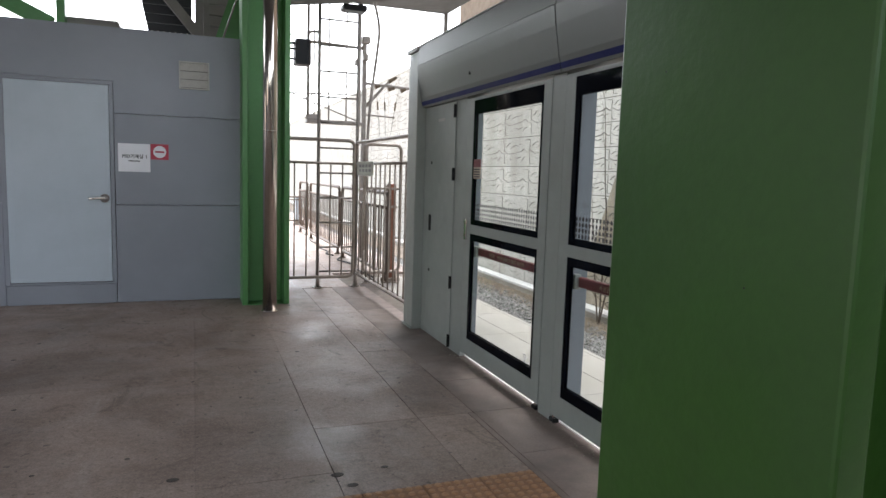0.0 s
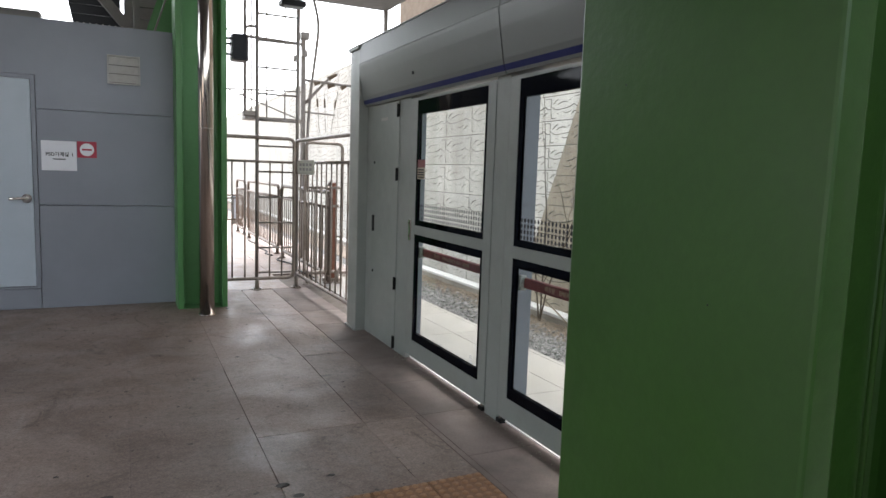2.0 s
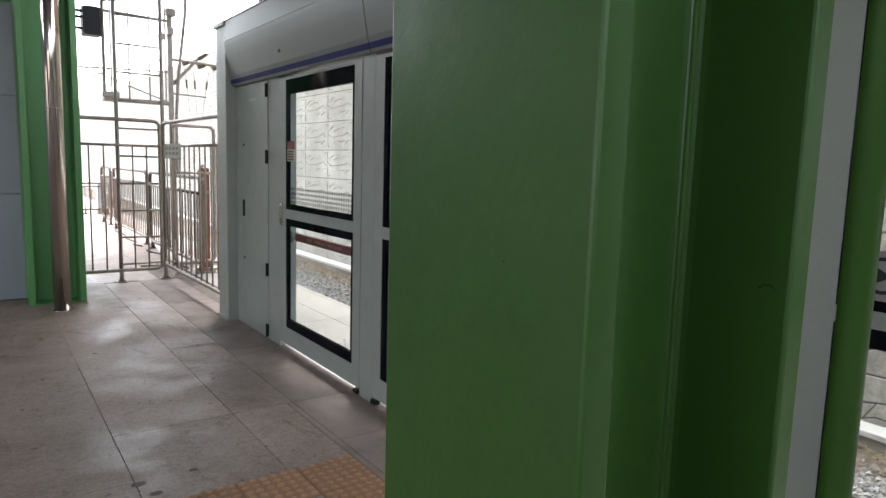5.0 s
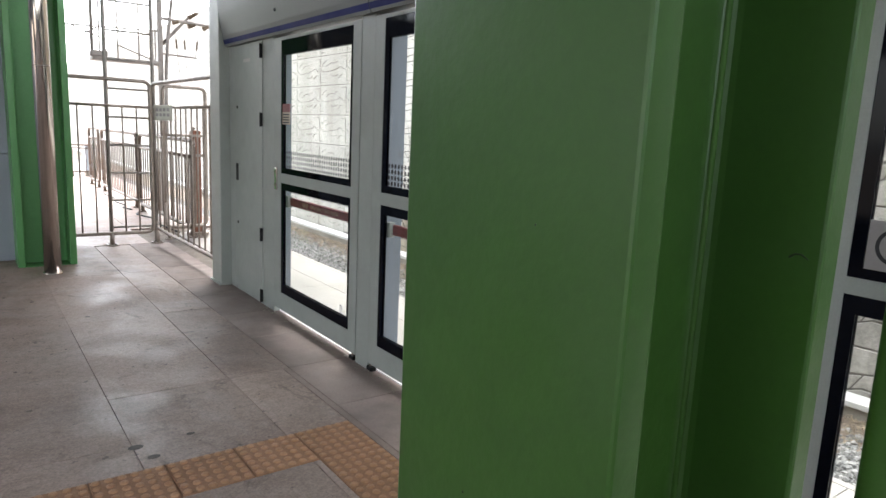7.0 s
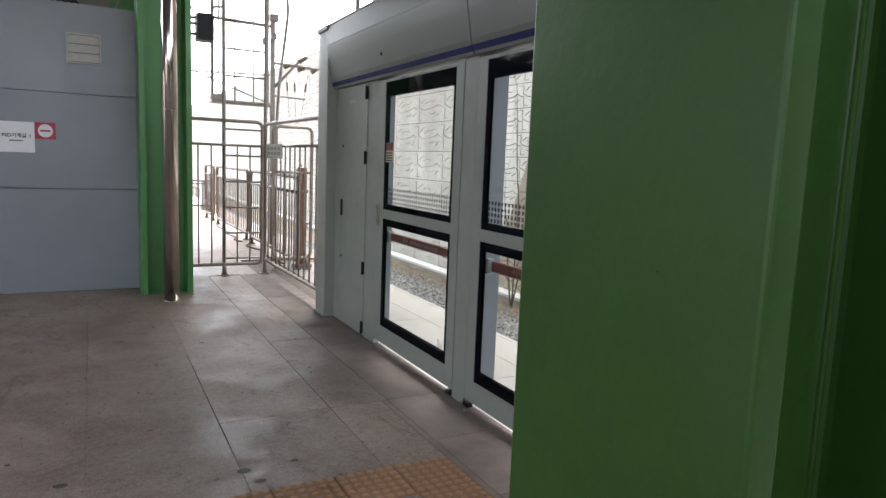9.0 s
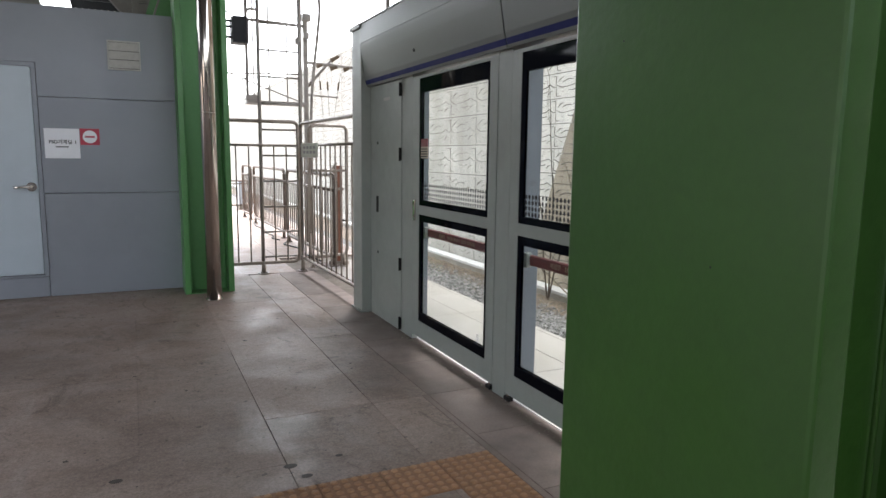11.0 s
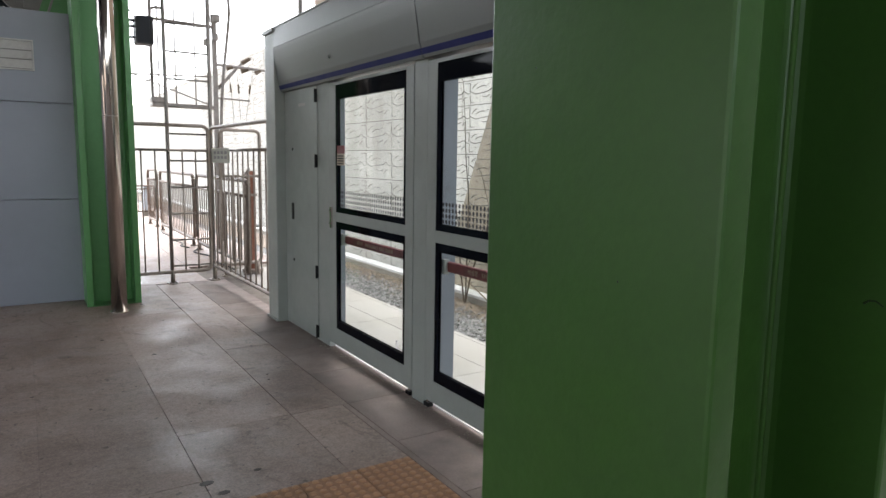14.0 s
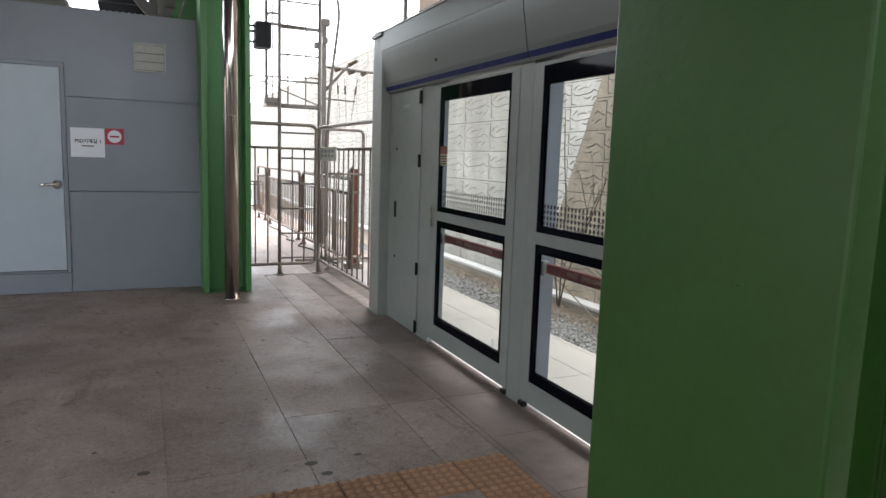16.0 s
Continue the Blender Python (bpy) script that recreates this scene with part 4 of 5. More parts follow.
# plain closing walls out of sight, added with openings that shape the light
left = thing("wall_left", (-6.06, 1, 0), "unseen grey side wall added with openings that let light in", "wall", kind="structure")
for x0, x1, y0, y1, z0, z1 in ((-6.12, -6.0, -5.9, -1.6, 0, 5.09), (-6.12, -6.0, -1.6, 4.6, 2.75, 5.09), (-6.12, -6.0, -1.6, 4.6, 0, 0.6), (-6.12, -3.4, 4.602, 4.72, 0, 5.09),
                               (-3.52, -3.4, 4.722, 6.4, 0, 5.09), (-3.52, -3.4, 6.402, 7.99, 2.1, 5.09)):
    part("wall_stretch", box(x0, x1, y0, y1, z0, z1), M_PANEL, left)
solo("wall_rear", box(-6.0, 2.06, -5.9, -5.7, 0, 2.45), M_PANEL, (-0.4, -5.8, 0), "unseen grey rear wall added, its height set for the light", "wall", kind="structure")

# ---------- far side of the track ----------
KERB_X = 7.21
WALL_FAR_X = 7.55
COURSE = 0.72
WALL_NEAR_X = 7.49
kerb = thing("cable_trough", (KERB_X, 10, TRACK_Z), "concrete cable trough with white lids along the track", "kerb", kind="structure")
part("trough_side", box(KERB_X, KERB_X + 0.24, -20, 70, TRACK_Z - 0.1, TRACK_Z + 0.125, 0.01), M_CONC, kerb)
y = -4.0
while y < 24:
    part("lid", box(KERB_X - 0.03, KERB_X + 0.25, y + 0.004, y + 1.196, TRACK_Z + 0.127, TRACK_Z + 0.190, 0.008), M_KERB, kerb)
    y += 1.2
part("lid_strip", box(KERB_X - 0.03, KERB_X + 0.25, 24.01, 70, TRACK_Z + 0.127, TRACK_Z + 0.190), M_KERB, kerb)
soil = solo("verge", box(6.2, 7.6, -20, 70, TRACK_Z - 0.12, TRACK_Z + 0.0), M_SOIL, (6.6, 0, TRACK_Z), "strip of dry brown soil beside the ballast", "ground", kind="structure")

for x in (3.72, 5.155):
    prof = [(x - 0.07, TRACK_Z), (x + 0.07, TRACK_Z), (x + 0.07, TRACK_Z + 0.012), (x + 0.009, TRACK_Z + 0.03), (x + 0.009, TRACK_Z + 0.10), (x + 0.034, TRACK_Z + 0.11), (x + 0.034, TRACK_Z + 0.14), (x - 0.034, TRACK_Z + 0.14), (x - 0.034, TRACK_Z + 0.11), (x - 0.009, TRACK_Z + 0.10), (x - 0.009, TRACK_Z + 0.03), (x - 0.07, TRACK_Z + 0.012)]
    solo("rail", extrude_profile(prof, "y", -28, 80), M_RAIL, (x, 0, TRACK_Z), "brown rolled steel running rail", "rail", "rails")

# stones of the ballast
rng = np.random.default_rng(4)
BASE = [(0, 0, 1), (0.9, 0, 0.1), (0.25, 0.85, 0.0), (-0.75, 0.5, 0.05), (-0.7, -0.55, -0.05), (0.3, -0.85, 0.1), (0, 0, -0.7)]
BF = [(0, 1, 2), (0, 2, 3), (0, 3, 4), (0, 4, 5), (0, 5, 1), (6, 2, 1), (6, 3, 2), (6, 4, 3), (6, 5, 4), (6, 1, 5)]
base = np.array(BASE)
vs, fs = [], []
for k in range(24000):
    cx = rng.uniform(4.9, 6.40) if k % 7 else 6.4 + 0.5 * rng.uniform(0, 1) ** 2
    cy = 0.3 + 17.0 * rng.uniform(0, 1) ** 1.25
    s = rng.uniform(0.017, 0.038)
    a = rng.uniform(0, 6.283)
    c, d = math.cos(a), math.sin(a)
    p = base * rng.uniform(0.7, 1.3, (7, 1)) * np.array([s * 1.25, s, s * 0.75])
    tip = rng.uniform(-0.6, 0.6)
    q = np.stack([p[:, 0], p[:, 1] * math.cos(tip) - p[:, 2] * math.sin(tip), p[:, 1] * math.sin(tip) + p[:, 2] * math.cos(tip)], 1)
    r = np.stack([q[:, 0] * c - q[:, 1] * d + cx, q[:, 0] * d + q[:, 1] * c + cy, q[:, 2] + TRACK_Z + rng.uniform(-0.01, 0.03)], 1)
    fs += [tuple(i + len(vs) for i in f) for f in BF]
    vs += [tuple(v) for v in r]
from_lists("ballast", vs, fs, M_GRAVEL, "loose grey ballast stones beside the track", "gravel")

# dry weeds
vs, fs = [], []
for k in range(8000):
    cx, cy = 7.20 - abs(rng.normal(0, 0.36)), 0.2 + 18 * rng.uniform(0, 1) ** 1.2
    h = rng.uniform(0.03, 0.13)
    a = rng.uniform(0, 6.283)
    lean = rng.uniform(0.8, 3.0)
    w = rng.uniform(0.003, 0.008)
    dx, dy = math.cos(a), math.sin(a)
    b = len(vs)
    for t in (0.0, 0.5, 1.0):
        reach = lean * h * t
        z = TRACK_Z + 0.005 + h * (t - 0.55 * t * t * min(1.0, lean))
        ww = w * (1 - 0.8 * t)
        vs.append((cx + dx * reach - dy * ww, cy + dy * reach + dx * ww, z))
        vs.append((cx + dx * reach + dy * ww, cy + dy * reach - dx * ww, z))
    fs += [(b, b + 1, b + 3, b + 2), (b + 2, b + 3, b + 5, b + 4)]
from_lists("dry_weeds", vs, fs, M_STRAW, "tangled dry straw-coloured weeds along the trough", "weeds")

# bare shrubs against the wall
def shrub(x, y, z, h, seed, label):
    r = random.Random(seed)
    s = thing("bare_shrub", (x, y, z), label, "shrub", "shrubs")

    def grow(bm, p, d, length, rad, depth):
        pts = [p]
        for k in range(4):
            d = (d + Vector((r.uniform(-0.12, 0.12), r.uniform(-0.2, 0.2), r.uniform(-0.05, 0.12)))).normalized()
            pts.append(pts[-1] + d * length / 4)
        tube(pts, rad, bm, n=5, r_end=rad * 0.55)
        if depth:
            for k in range(r.choice((2, 3))):
                at = pts[r.randint(1, 4)]
                nd = (d + Vector((r.uniform(-0.25, 0.1), r.uniform(-0.9, 0.9), r.uniform(-0.1, 0.5)))).normalized()
                grow(bm, at, nd, length * r.uniform(0.5, 0.75), rad * 0.55, depth - 1)
    for k in range(3):
        bm = bmesh.new()
        grow(bm, Vector((x, y + r.uniform(-0.05, 0.05), z)), Vector((r.uniform(-0.05, 0.05), r.uniform(-0.22, 0.22), 1)).normalized(), h * r.uniform(0.5, 0.8), 0.018, 3)
        part("stem", bm, M_TWIG, s)
    return s


shrub(7.08, 10.30, TRACK_Z, 3.5, 3, "bare leafless shrub climbing before the stone wall")
solo("fallen_cane", tube(rounded([(6.93, 8.85, TRACK_Z + 0.01), (6.99, 9.23, TRACK_Z + 0.15), (7.22, 10.76, TRACK_Z + 0.54)], 0.3), 0.014, n=6), M_STRAW, (6.9, 8.2, TRACK_Z), "pale dry cane leaning on the trough", "cane")

# brown abutment over the wall
abut = solo("abutment", box(7.2, 9.0, 2, 18.1, 3.865, 8.5), M_BROWN, (9, 6, 0), "brown rough concrete abutment above the wall", "wall", kind="structure")

# ---------- small pieces: floor slabs, tactile tiles, wall stones ----------
# strips of slabs: x from, x to, slab length, a joint's place
STRIPS = [(-6.0, -2.56, 6.4, 5.0), (-2.56, 0.080, 6.4, 4.9), (0.080, 0.738, 3.2, 3.2), (0.738, 1.385, 3.16, 3.80), (1.385, 1.760, 1.58, 3.80), (1.760, PSD_X + 0.048, 0.66, 3.80)]
tact_rects = [(-1.28, 1.72, 2.64, 2.94), (1.42, 1.72, -4.56, 2.64)]
floor = thing("floor", (0, 4, 0), "worn grey-brown concrete slab floor with dark spots", "floor", kind="structure")
slab_mesh = {}


def slab(x0, x1, y0, y1, mat, parent, top=0.0):
    """One paving slab with a chamfered rim; alike slabs share a mesh."""
    key = (round(x1 - x0, 3), round(y1 - y0, 3), mat.name)
    if key not in slab_mesh:
        a, b, g, c = (x1 - x0) / 2, (y1 - y0) / 2, 0.0012, 0.0030
        bm = bmesh.new()
        loops = [[bm.verts.new((sx * (a - i), sy * (b - i), z)) for sx, sy in ((-1, -1), (1, -1), (1, 1), (-1, 1))] for i, z in ((g, -0.029), (g, -0.004), (c, 0.0))]
        for p, q in zip(loops, loops[1:]):
            for k in range(4):
                bm.faces.new((p[k], p[(k + 1) % 4], q[(k + 1) % 4], q[k]))
        bm.faces.new(loops[-1])
        me = bpy.data.meshes.new("slab")
        bm.to_mesh(me)
        bm.free()
        me.materials.append(mat)
        slab_mesh[key] = me
    ob = new("slab", slab_mesh[key])
    ob.parent = parent
    ob.location = Vector(((x0 + x1) / 2, (y0 + y1) / 2, top)) - ORIGIN[parent]
    return ob


def cut(rects, hole):
    """Rectangles with another rectangle taken out."""
    out = []
    a0, a1, b0, b1 = hole
    for x0, x1, y0, y1 in rects:
        if a1 <= x0 or a0 >= x1 or b1 <= y0 or b0 >= y1:
            out.append((x0, x1, y0, y1))
            continue
        if x0 < a0:
            out.append((x0, a0, y0, y1))
        if x1 > a1:
            out.append((a1, x1, y0, y1))
        m0, m1 = max(x0, a0), min(x1, a1)
        if y0 < b0:
            out.append((m0, m1, y0, b0))
        if y1 > b1:
            out.append((m0, m1, b1, y1))
    return out


pavers = []
for x0, x1, long, joint in STRIPS:
    y = joint - long * math.ceil((joint + 7.0) / long)
    while y < 8.5:
        pavers.append((x0, x1, y, min(y + long, 8.575)))
        y += long
for hole in tact_rects:
    pavers = cut(pavers, hole)
for p in pavers:
    if p[1] - p[0] > 0.02 and p[3] - p[2] > 0.02:
        # the strip along the screen gets the slabs with shade in their colour
        slab(*p, M_FLOOR_EDGE if p[0] > 1.70 else M_FLOOR, floor)
# dusty fill that nearly closes some of the joints
for x0, x1, y0, y1 in ((0.0755, 0.0845, -5.0, 8.57), (0.7345, 0.7415, 5.2, 8.57), (0.085, 0.734, 3.1965, 3.2035), (1.766, 2.20, 3.1365, 3.1435)):
    part("joint_fill", box(x0, x1, y0, y1, -0.02, -0.0022), M_FLOOR, floor)
# gum spots trodden into the slabs
for k in range(110):
    sx, sy, sr = rng.uniform(-2.6, 1.7), rng.uniform(2.0, 7.6), 0.004 + 0.016 * rng.uniform(0, 1) ** 2
    n = 10
    pts = [(sx + sr * rng.uniform(0.8, 1.2) * math.cos(i * 6.283 / n), sy + sr * 0.8 * rng.uniform(0.8, 1.2) * math.sin(i * 6.283 / n)) for i in range(n)]
    part("floor_spot", extrude_profile(pts, "z", 0.0004, 0.0014), M_SPOT, floor, "black trodden gum spot")
for sx, sy, sr in ((0.75, 3.17, 0.034), (0.80, 3.04, 0.028), (-0.02, 3.34, 0.030), (1.00, 3.19, 0.020)):
    pts = [(sx + sr * math.cos(i * 0.6283), sy + sr * 0.7 * math.sin(i * 0.6283)) for i in range(10)]
    part("floor_spot", extrude_profile(pts, "z", 0.0004, 0.0014), M_SPOT, floor, "black trodden gum spot")

tact = thing("tactile_paving", (1.5, 2.8, 0), "ochre-yellow tactile paving with raised domes", "tactile paving", kind="structure")
bm = bmesh.new()
h = 0.148
loops = [[bm.verts.new((sx * i, sy * i, z)) for sx, sy in ((-1, -1), (1, -1), (1, 1), (-1, 1))] for i, z in ((h, -0.029), (h, 0.000), (h - 0.003, 0.003))]
for p, q in zip(loops, loops[1:]):
    for k in range(4):
        bm.faces.new((p[k], p[(k + 1) % 4], q[(k + 1) % 4], q[k]))
bm.faces.new(loops[-1])
for i in range(6):
    for j in range(6):
        cx, cy = -0.125 + i * 0.05, -0.125 + j * 0.05
        rings = [[bm.verts.new((cx + r * math.cos(a), cy + r * math.sin(a), z)) for a in [k * math.pi / 5 for k in range(10)]] for r, z in ((0.0180, 0.0031), (0.0160, 0.0072), (0.0100, 0.0098))]
        for p, q in zip(rings, rings[1:]):
            for k in range(10):
                bm.faces.new((p[k], p[(k + 1) % 10], q[(k + 1) % 10], q[k]))
        bm.faces.new(rings[-1])
tile_me = bpy.data.meshes.new("tactile_tile")
bm.to_mesh(tile_me)
bm.free()
tile_me.materials.append(M_TACTILE_BASE)
tile_me.materials.append(M_TACTILE)
# darker plate, lighter domes, so that the dome shading shows
for f in tile_me.polygons:
    f.material_index = 0 if f.index < 9 else 1
spots = [(-1.13 + 0.3 * k, 2.79) for k in range(10)] + [(1.57, 2.49 - 0.3 * k) for k in range(24)]
for x, y in spots:
    ob = new("tactile_tile", tile_me)
    ob.parent = tact
    ob.location = Vector((x, y, 0)) - ORIGIN[tact]

# outer platform strip beyond the screen and beyond the railing
outer = thing("platform_outer", (2.8, 6, 0), "pale sunlit concrete paving beyond the screen doors", "platform", kind="structure")
y = -6.0
while y < 9.0:
    for x0, x1 in ((PSD_X + 0.30, 2.95), (2.95, EDGE_X)):
        slab(x0, x1, y, y + 0.9, M_PALE, outer)
    y += 0.9
y = 8.58
while y < 33:
    for x0, x1 in ((0.86, 2.0), (2.0, EDGE_X)):
        if not (x1 > 2.3 and y < 9.0):
            slab(x0, x1, y, y + 1.2, M_FLOOR, outer)
    y += 1.2
solo("platform_lip", box(EDGE_X - 0.001, EDGE_X + 0.05, -20, 34, -0.16, 0.002, 0.004), M_PALE, (EDGE_X, 0, 0), "pale concrete lip of the platform edge", "platform", kind="structure")

# relief stone wall: courses of uneven stones with recessed joints
srng = np.random.default_rng(11)
PATT = srng.uniform(-1, 1, (8, 2, 5, 2))


def stone_wall(name, face_x, y0, y1, z1, mat, label, slope=None, singles=0):
    """slope: the far end leans back as (y at z = 0, metres of y per metre of height)."""
    z0 = TRACK_Z - 0.05
    wall = thing(name, (face_x, (y0 + y1) / 2, z0), label, "wall", kind="structure")

    def far(z):
        return y1 if slope is None else slope[0] + slope[1] * z
    bm = extrude_profile([(y0, z0), (far(z0), z0), (far(z1), z1), (y0, z1)], "x", face_x, face_x + 0.5)
    part("wall_core", bm, M_GROUT, wall, "dark recessed joints")
    vs, fs, single = [], [], []
    width = 0.36
    rows = int((z1 - z0) / COURSE + 0.01)
    cols = int((y1 - y0) / width) + 1

    def level(r, j, u):
        """Height of the joint under row j of course r, at u stone widths along: straight between courses, wavering inside."""
        if j in (0, 3):
            return z0 + r * COURSE + j * COURSE / 3
        k = u % 4
        return z0 + r * COURSE + j * COURSE / 3 + 0.045 * math.sin(1.7 * k + j * 2.1) + 0.035 * math.sin(math.pi * k + 1.1 * j)

    for r in range(rows):
        for j in range(3):
            for c in range(cols):
                def side(i, j=j, c=c):
                    g = (c + i) % 4
                    return c + i + 0.5 * (j % 2) + 0.24 * PATT[(g * 2 + j) % 8, 0, g, j % 2]
                ua, ub = side(0), side(1)
                lean_a, lean_b = 0.16 * PATT[(c % 4) + 2, 1, j, 0], 0.16 * PATT[((c + 1) % 4) + 2, 1, j, 0]
                if c % 4 == 3:
                    lean_b = 0.16 * PATT[2, 1, j, 0]
                cell = []
                for q in range(4):
                    u = ua - lean_a + (ub - lean_b - ua + lean_a) * q / 3
                    cell.append((y0 + u * width, level(r, j, u)))
                for q in range(4):
                    u = ub + lean_b + (ua + lean_a - ub - lean_b) * q / 3
                    cell.append((y0 + u * width, level(r, j + 1, u)))
                n = len(cell)
                my = sum(p[0] for p in cell) / n
                mz = sum(p[1] for p in cell) / n
                if my > far(mz) + 0.05 or my < y0:
                    continue
                proud = srng.uniform(0.010, 0.018)
                outer_loop, inner_loop = [], []
                for yy, zz in cell:
                    for loop, gap in ((outer_loop, 0.0055), (inner_loop, 0.015)):
                        ly, lz = yy + (my - yy) * gap / 0.17, zz + (mz - zz) * gap / 0.12
                        loop.append((min(ly, far(lz)), lz))
                tilt = srng.uniform(-0.02, 0.02, 2)
                v = [(face_x + 0.006, *p) for p in outer_loop] + [(face_x - proud + tilt[0] * (p[0] - my) + tilt[1] * (p[1] - mz), *p) for p in inner_loop] + [(face_x - proud - 0.004, my, mz)]
                f = [(k, (k + 1) % n, n + (k + 1) % n, n + k) for k in range(n)] + [(n + k, n + (k + 1) % n, 2 * n) for k in range(n)]
                if singles and len(single) < singles and my > 0.2 and mz < 3.4:
                    single.append((v, f))
                else:
                    b = len(vs)
                    vs += v
                    fs += [tuple(i + b for i in g) for g in f]
    for v, f in single:
        me = bpy.data.meshes.new("stone")
        o = ORIGIN[wall]
        me.from_pydata([(p[0] - o.x, p[1] - o.y, p[2] - o.z) for p in v], [], f)
        me.materials.append(mat)
        ob = new("stone", me)
        ob.parent = wall
    me = bpy.data.meshes.new("stones")
    o = ORIGIN[wall]
    me.from_pydata([(p[0] - o.x, p[1] - o.y, p[2] - o.z) for p in vs], [], fs)
    me.materials.append(mat)
    ob = new("stones", me)
    ob.parent = wall
    tagged(ob, "joined relief stones of the wall", kind="stuff")
    return wall


SPLIT_Y = 4.2
stone_wall("wall_retaining_near", WALL_NEAR_X, -6.0, SPLIT_Y, TRACK_Z - 0.05 + 7 * COURSE, M_STONE_OLD, "weathered brown-grey relief stone retaining wall", singles=280)

# cast concrete wall with a relief of wandering grooves
M_CAST = material("pale_cast_concrete", (0.47, 0.447, 0.40), rough=0.9, vary=0.17, scale=2.2, fine=30, bump=0.5, bump_scale=24, stain=(0.36, 0.33, 0.28), stain_scale=1.5, stain_amount=0.6, piece=0.05, world_space=True, stretch=(1, 1, 0.45))
# dark colour of the relief lines replaces the shade inside recessed grooves
M_GROOVE = material("groove_shade_line", (0.125, 0.112, 0.094), rough=0.95, vary=0.35, scale=9, world_space=True)
# one cast motif, repeated panel by panel: u from the far end, v from the top
MOTIF = [
    [(0.78, 0.10), (1.0, 0.10), (0.985, 0.48)],
    [(0.07, 0.33), (0.18, 0.20), (0.28, 0.17)],
    [(0.22, 0.38), (0.33, 0.30), (0.45, 0.27), (0.58, 0.31)],
    [(0.60, 0.25), (0.67, 0.23)],
    [(0.0, 0.42), (0.07, 0.50), (0.18, 0.56), (0.50, 0.52), (0.68, 0.48), (0.77, 0.40), (0.90, 0.53), (1.0, 0.53)],
    [(0.42, 0.66), (0.50, 0.72), (0.62, 0.70), (0.68, 0.65)],
    [(0.70, 0.80), (0.80, 0.68), (0.88, 0.66)],
    [(0.005, 0.56), (0.0, 0.90), (0.16, 0.90)],
    [(0.20, 0.72), (0.28, 0.76)],
]
# stained cast concrete, also darkened because less light reaches this wall
M_CAST_SHADED = material("shaded_weathered_concrete", (0.40, 0.345, 0.26), rough=0.9, vary=0.24, scale=2.6, fine=30, bump=0.6, bump_scale=24, stain=(0.30, 0.26, 0.20), stain_scale=1.6, stain_amount=0.65, piece=0.05, world_space=True, stretch=(1, 1, 0.4))


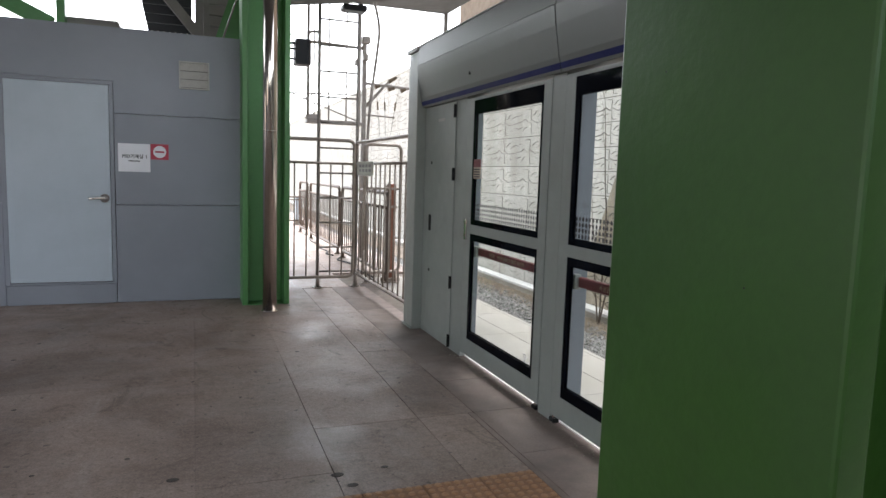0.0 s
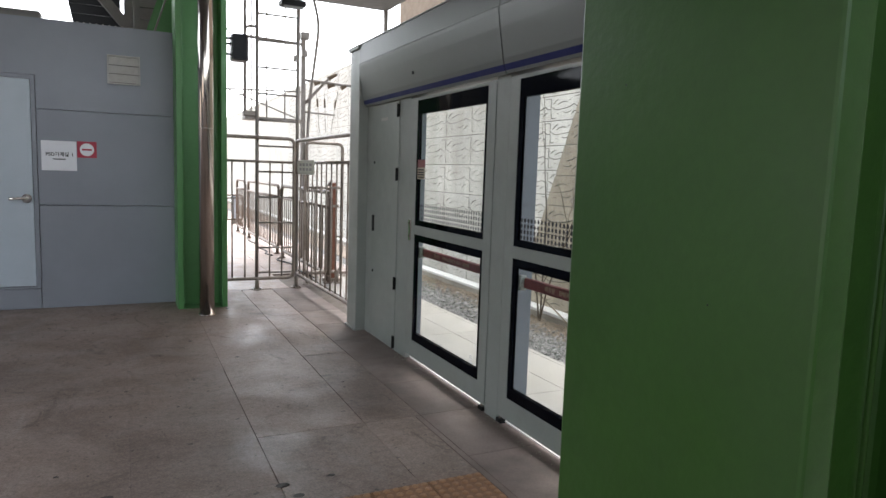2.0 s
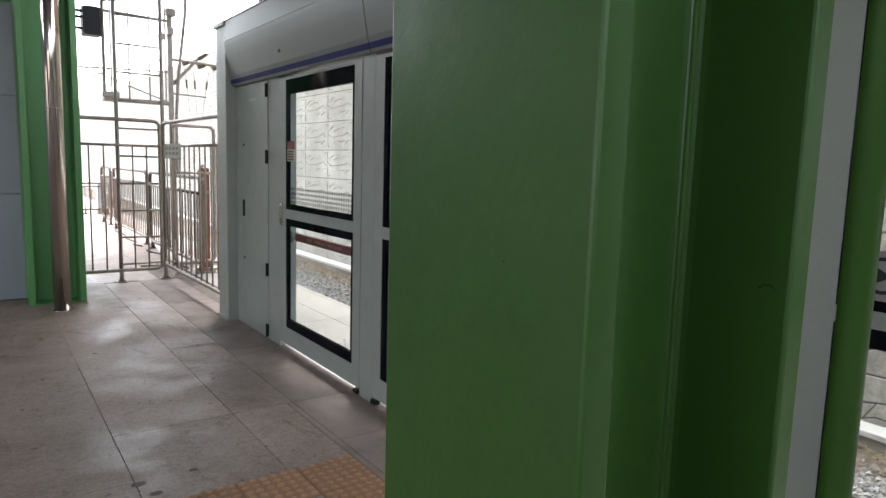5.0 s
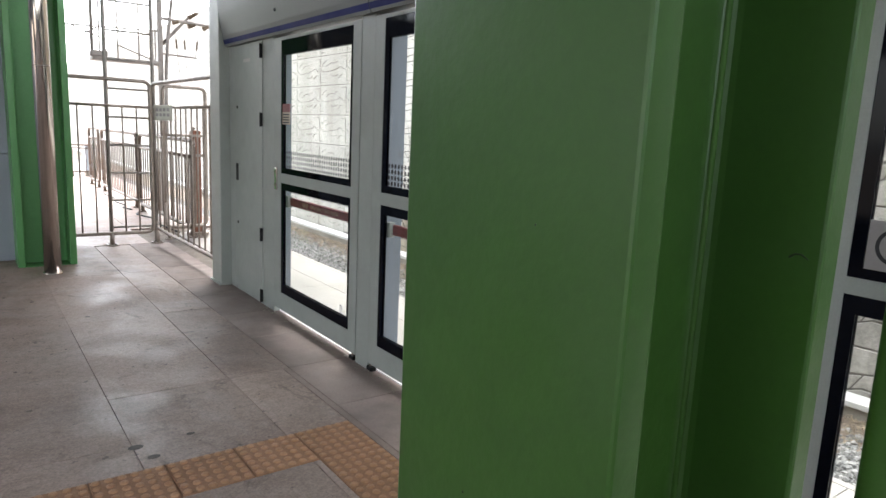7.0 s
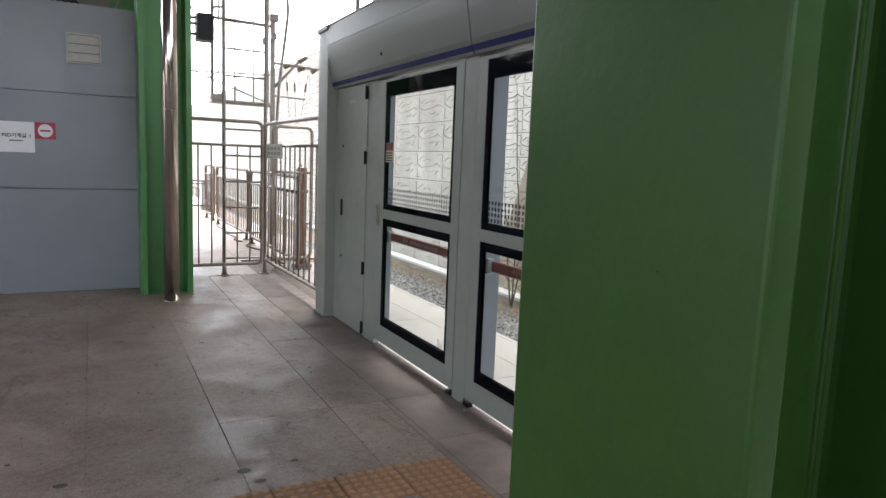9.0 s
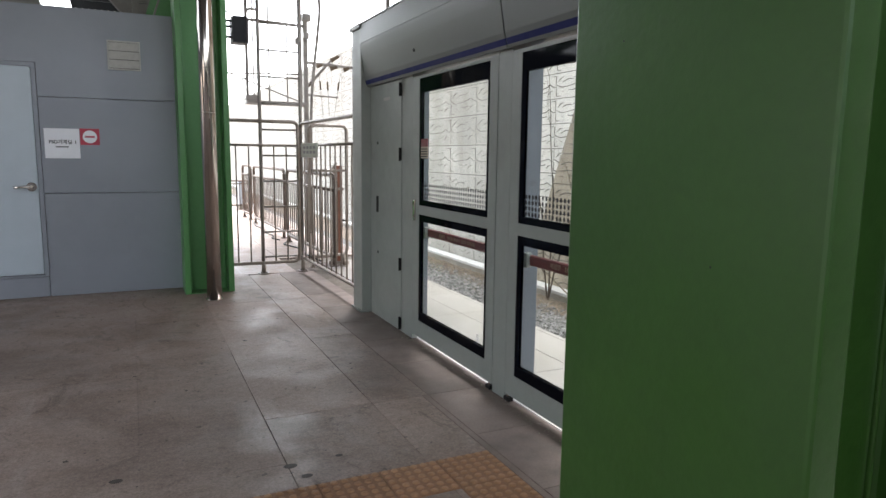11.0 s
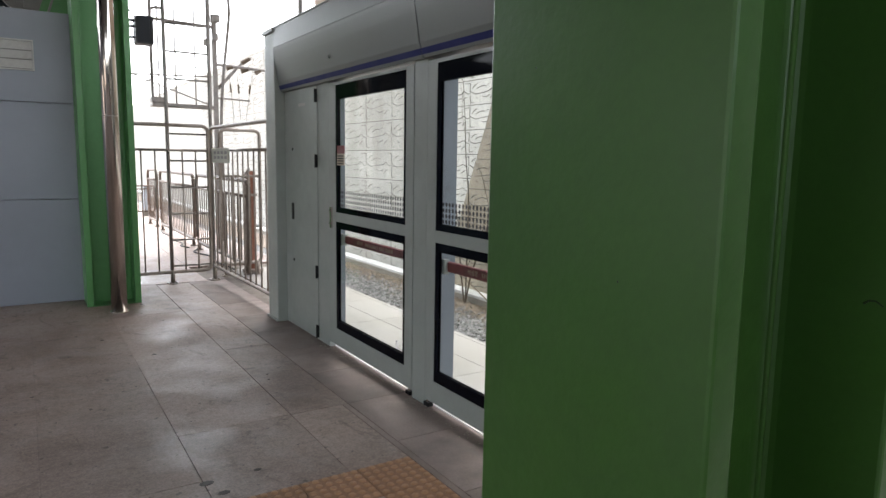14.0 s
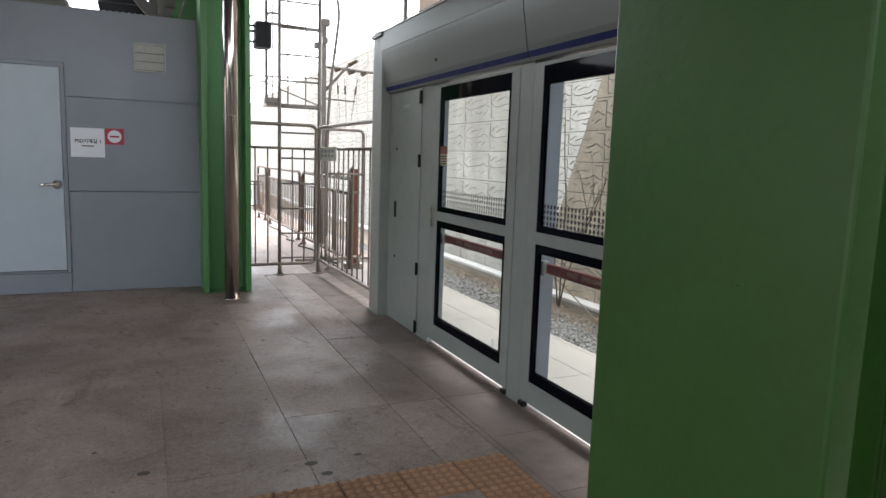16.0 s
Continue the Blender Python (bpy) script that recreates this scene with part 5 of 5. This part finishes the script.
def relief_wall(name, face_x, y0, y1, y_end, z0, course, unit, courses, mat, label, slope=None, line_width=1.15):
    """Cast panels with faceted faces and thin wandering lines; slope: the far end leans as (y at z = 0, y per metre of height)."""
    z1 = z0 + courses * course
    wall = thing(name, (face_x, (y0 + y1) / 2, z0), label, "wall", kind="structure")
    o = ORIGIN[wall]

    def far(z):
        return y_end if slope is None else slope[0] + slope[1] * z
    part("wall_core", extrude_profile([(y0, z0), (far(z0), z0), (far(z1), z1), (y0, z1)], "x", face_x, face_x + 0.5), M_GROUT, wall, "dark recessed joints")
    if slope is None:
        part("coping", box(face_x - 0.03, face_x + 0.52, y0, y_end, z1 + 0.002, z1 + 0.09, 0.01), mat, wall)
        part("far_stretch", box(face_x - 0.02, face_x - 0.001, y1 + 0.01, y_end, z0, z1 - 0.01), mat, wall)
    r = random.Random(5)
    us = [0.0, 0.12, 0.27, 0.40, 0.52, 0.66, 0.80, 0.91, 1.0]
    vsteps = [0.0, 0.18, 0.36, 0.52, 0.70, 0.86, 1.0]
    dent = [[r.uniform(0.0, 0.007) for v in vsteps] for u in us]
    slip = [[(r.uniform(-0.035, 0.035), r.uniform(-0.05, 0.05)) for v in vsteps] for u in us]
    vs, fs = [], []
    for c in range(courses):
        y = y0
        while y < y1 - 0.01:
            zb = z0 + c * course
            grid, faces = [], []
            for i, u in enumerate(us):
                for j, v in enumerate(vsteps):
                    edge = i in (0, len(us) - 1), j in (0, len(vsteps) - 1)
                    uu = u + (0 if edge[0] else slip[i][j][0])
                    vv = v + (0 if edge[1] else slip[i][j][1])
                    zz = zb + 0.007 + vv * (course - 0.014)
                    yy = min(y + 0.003 + uu * (unit - 0.006), far(zz))
                    grid.append((face_x - 0.02 - (0 if edge[1] else dent[i % (len(us) - 1)][j]) - o.x, yy - o.y, zz - o.z))
            n = len(vsteps)
            for i in range(len(us) - 1):
                for j in range(n - 1):
                    q = (i * n + j, i * n + j + 1, (i + 1) * n + j + 1, (i + 1) * n + j)
                    if abs(grid[q[0]][1] - grid[q[3]][1]) + abs(grid[q[1]][1] - grid[q[2]][1]) > 0.002:
                        faces.append(q)
            if faces:
                me = bpy.data.meshes.new("cast_panel")
                me.from_pydata(grid, [], faces)
                me.materials.append(mat)
                ob = new("cast_panel", me)
                ob.parent = wall
            for line in MOTIF:
                w = r.uniform(0.0045, 0.0075) * line_width
                pts = [Vector((face_x - 0.032, y + (1 - u) * unit + r.uniform(-0.012, 0.012), zb + (1 - v) * course + r.uniform(-0.008, 0.008))) for u, v in line]
                pts = [p for p in pts if p.y < far(p.z) - 0.02]
                if len(pts) < 2:
                    continue
                pts = rounded(pts, 0.04, 3)
                b = len(vs)
                for i, q in enumerate(pts):
                    d = (pts[min(i + 1, len(pts) - 1)] - pts[max(i - 1, 0)]).normalized()
                    side = Vector((0, -d.z, d.y)) * w * (0.45 if i in (0, len(pts) - 1) else 1.0)
                    back = Vector((0.013, 0, 0))
                    for k in (q - side + back, q - side * 0.6, q + side * 0.6, q + side + back):
                        vs.append(tuple(k - o))
                for i in range(len(pts) - 1):
                    for k in (0, 1, 2):
                        fs.append((b + 4 * i + k, b + 4 * i + k + 1, b + 4 * i + k + 5, b + 4 * i + k + 4))
            y += unit
    me = bpy.data.meshes.new("relief_lines")
    me.from_pydata(vs, [], fs)
    me.materials.append(M_GROOVE)
    ob = new("relief_lines", me)
    ob.parent = wall
    tagged(ob, "raised wandering relief lines with groove shade in their dark colour", kind="stuff")


relief_wall("wall_retaining_far", WALL_FAR_X, 12.74, 33.44, 70.0, -1.045, 0.705, 1.38, 9, M_CAST, "pale cast concrete retaining wall with wandering relief lines")
# sunlit stretch of the far wall: the sunlight is put into a whiter concrete
M_CAST_SUNLIT = material("sunlit_cast_concrete", (0.74, 0.71, 0.64), rough=0.9, vary=0.14, scale=2.2, fine=30, bump=0.6, bump_scale=24, stain=(0.50, 0.46, 0.39), stain_scale=1.8, stain_amount=0.5, world_space=True, stretch=(1, 1, 0.45))
relief_wall("wall_retaining_bay", WALL_FAR_X, 9.04, 12.73, 12.73, -1.145, 0.47, 0.922, 13, M_CAST_SUNLIT, "bay of relief concrete between the two retaining walls, sunlight in its whiter colour", line_width=1.5)
relief_wall("wall_retaining_middle", WALL_NEAR_X, SPLIT_Y, 11.9, 11.9, -1.27, 0.57, 1.10, 9, M_CAST_SHADED, "weathered beige cast concrete wall with a leaning end, its weaker light in the colour", slope=(11.27, -0.45), line_width=1.7)

# crumbs of concrete and grit at the foot of the screen
crng = np.random.default_rng(8)
vs, fs = [], []
for k in range(160):
    cx, cy = PSD_X - 0.005 - abs(crng.normal(0, 0.03)), crng.uniform(1.8, 5.1)
    if k % 3 == 0:
        cy = (3.62, 5.15, 2.12)[k % 9 // 3] + crng.normal(0, 0.07)
    q = base * crng.uniform(0.6, 1.4, (7, 1)) * crng.uniform(0.002, 0.009)
    fs += [tuple(i + len(vs) for i in f) for f in BF]
    vs += [(cx + v[0], cy + v[1], 0.003 + v[2] * 0.6) for v in q]
from_lists("grit", vs, fs, M_CONC, "crumbs of grit lying at the foot of the screen", "grit")
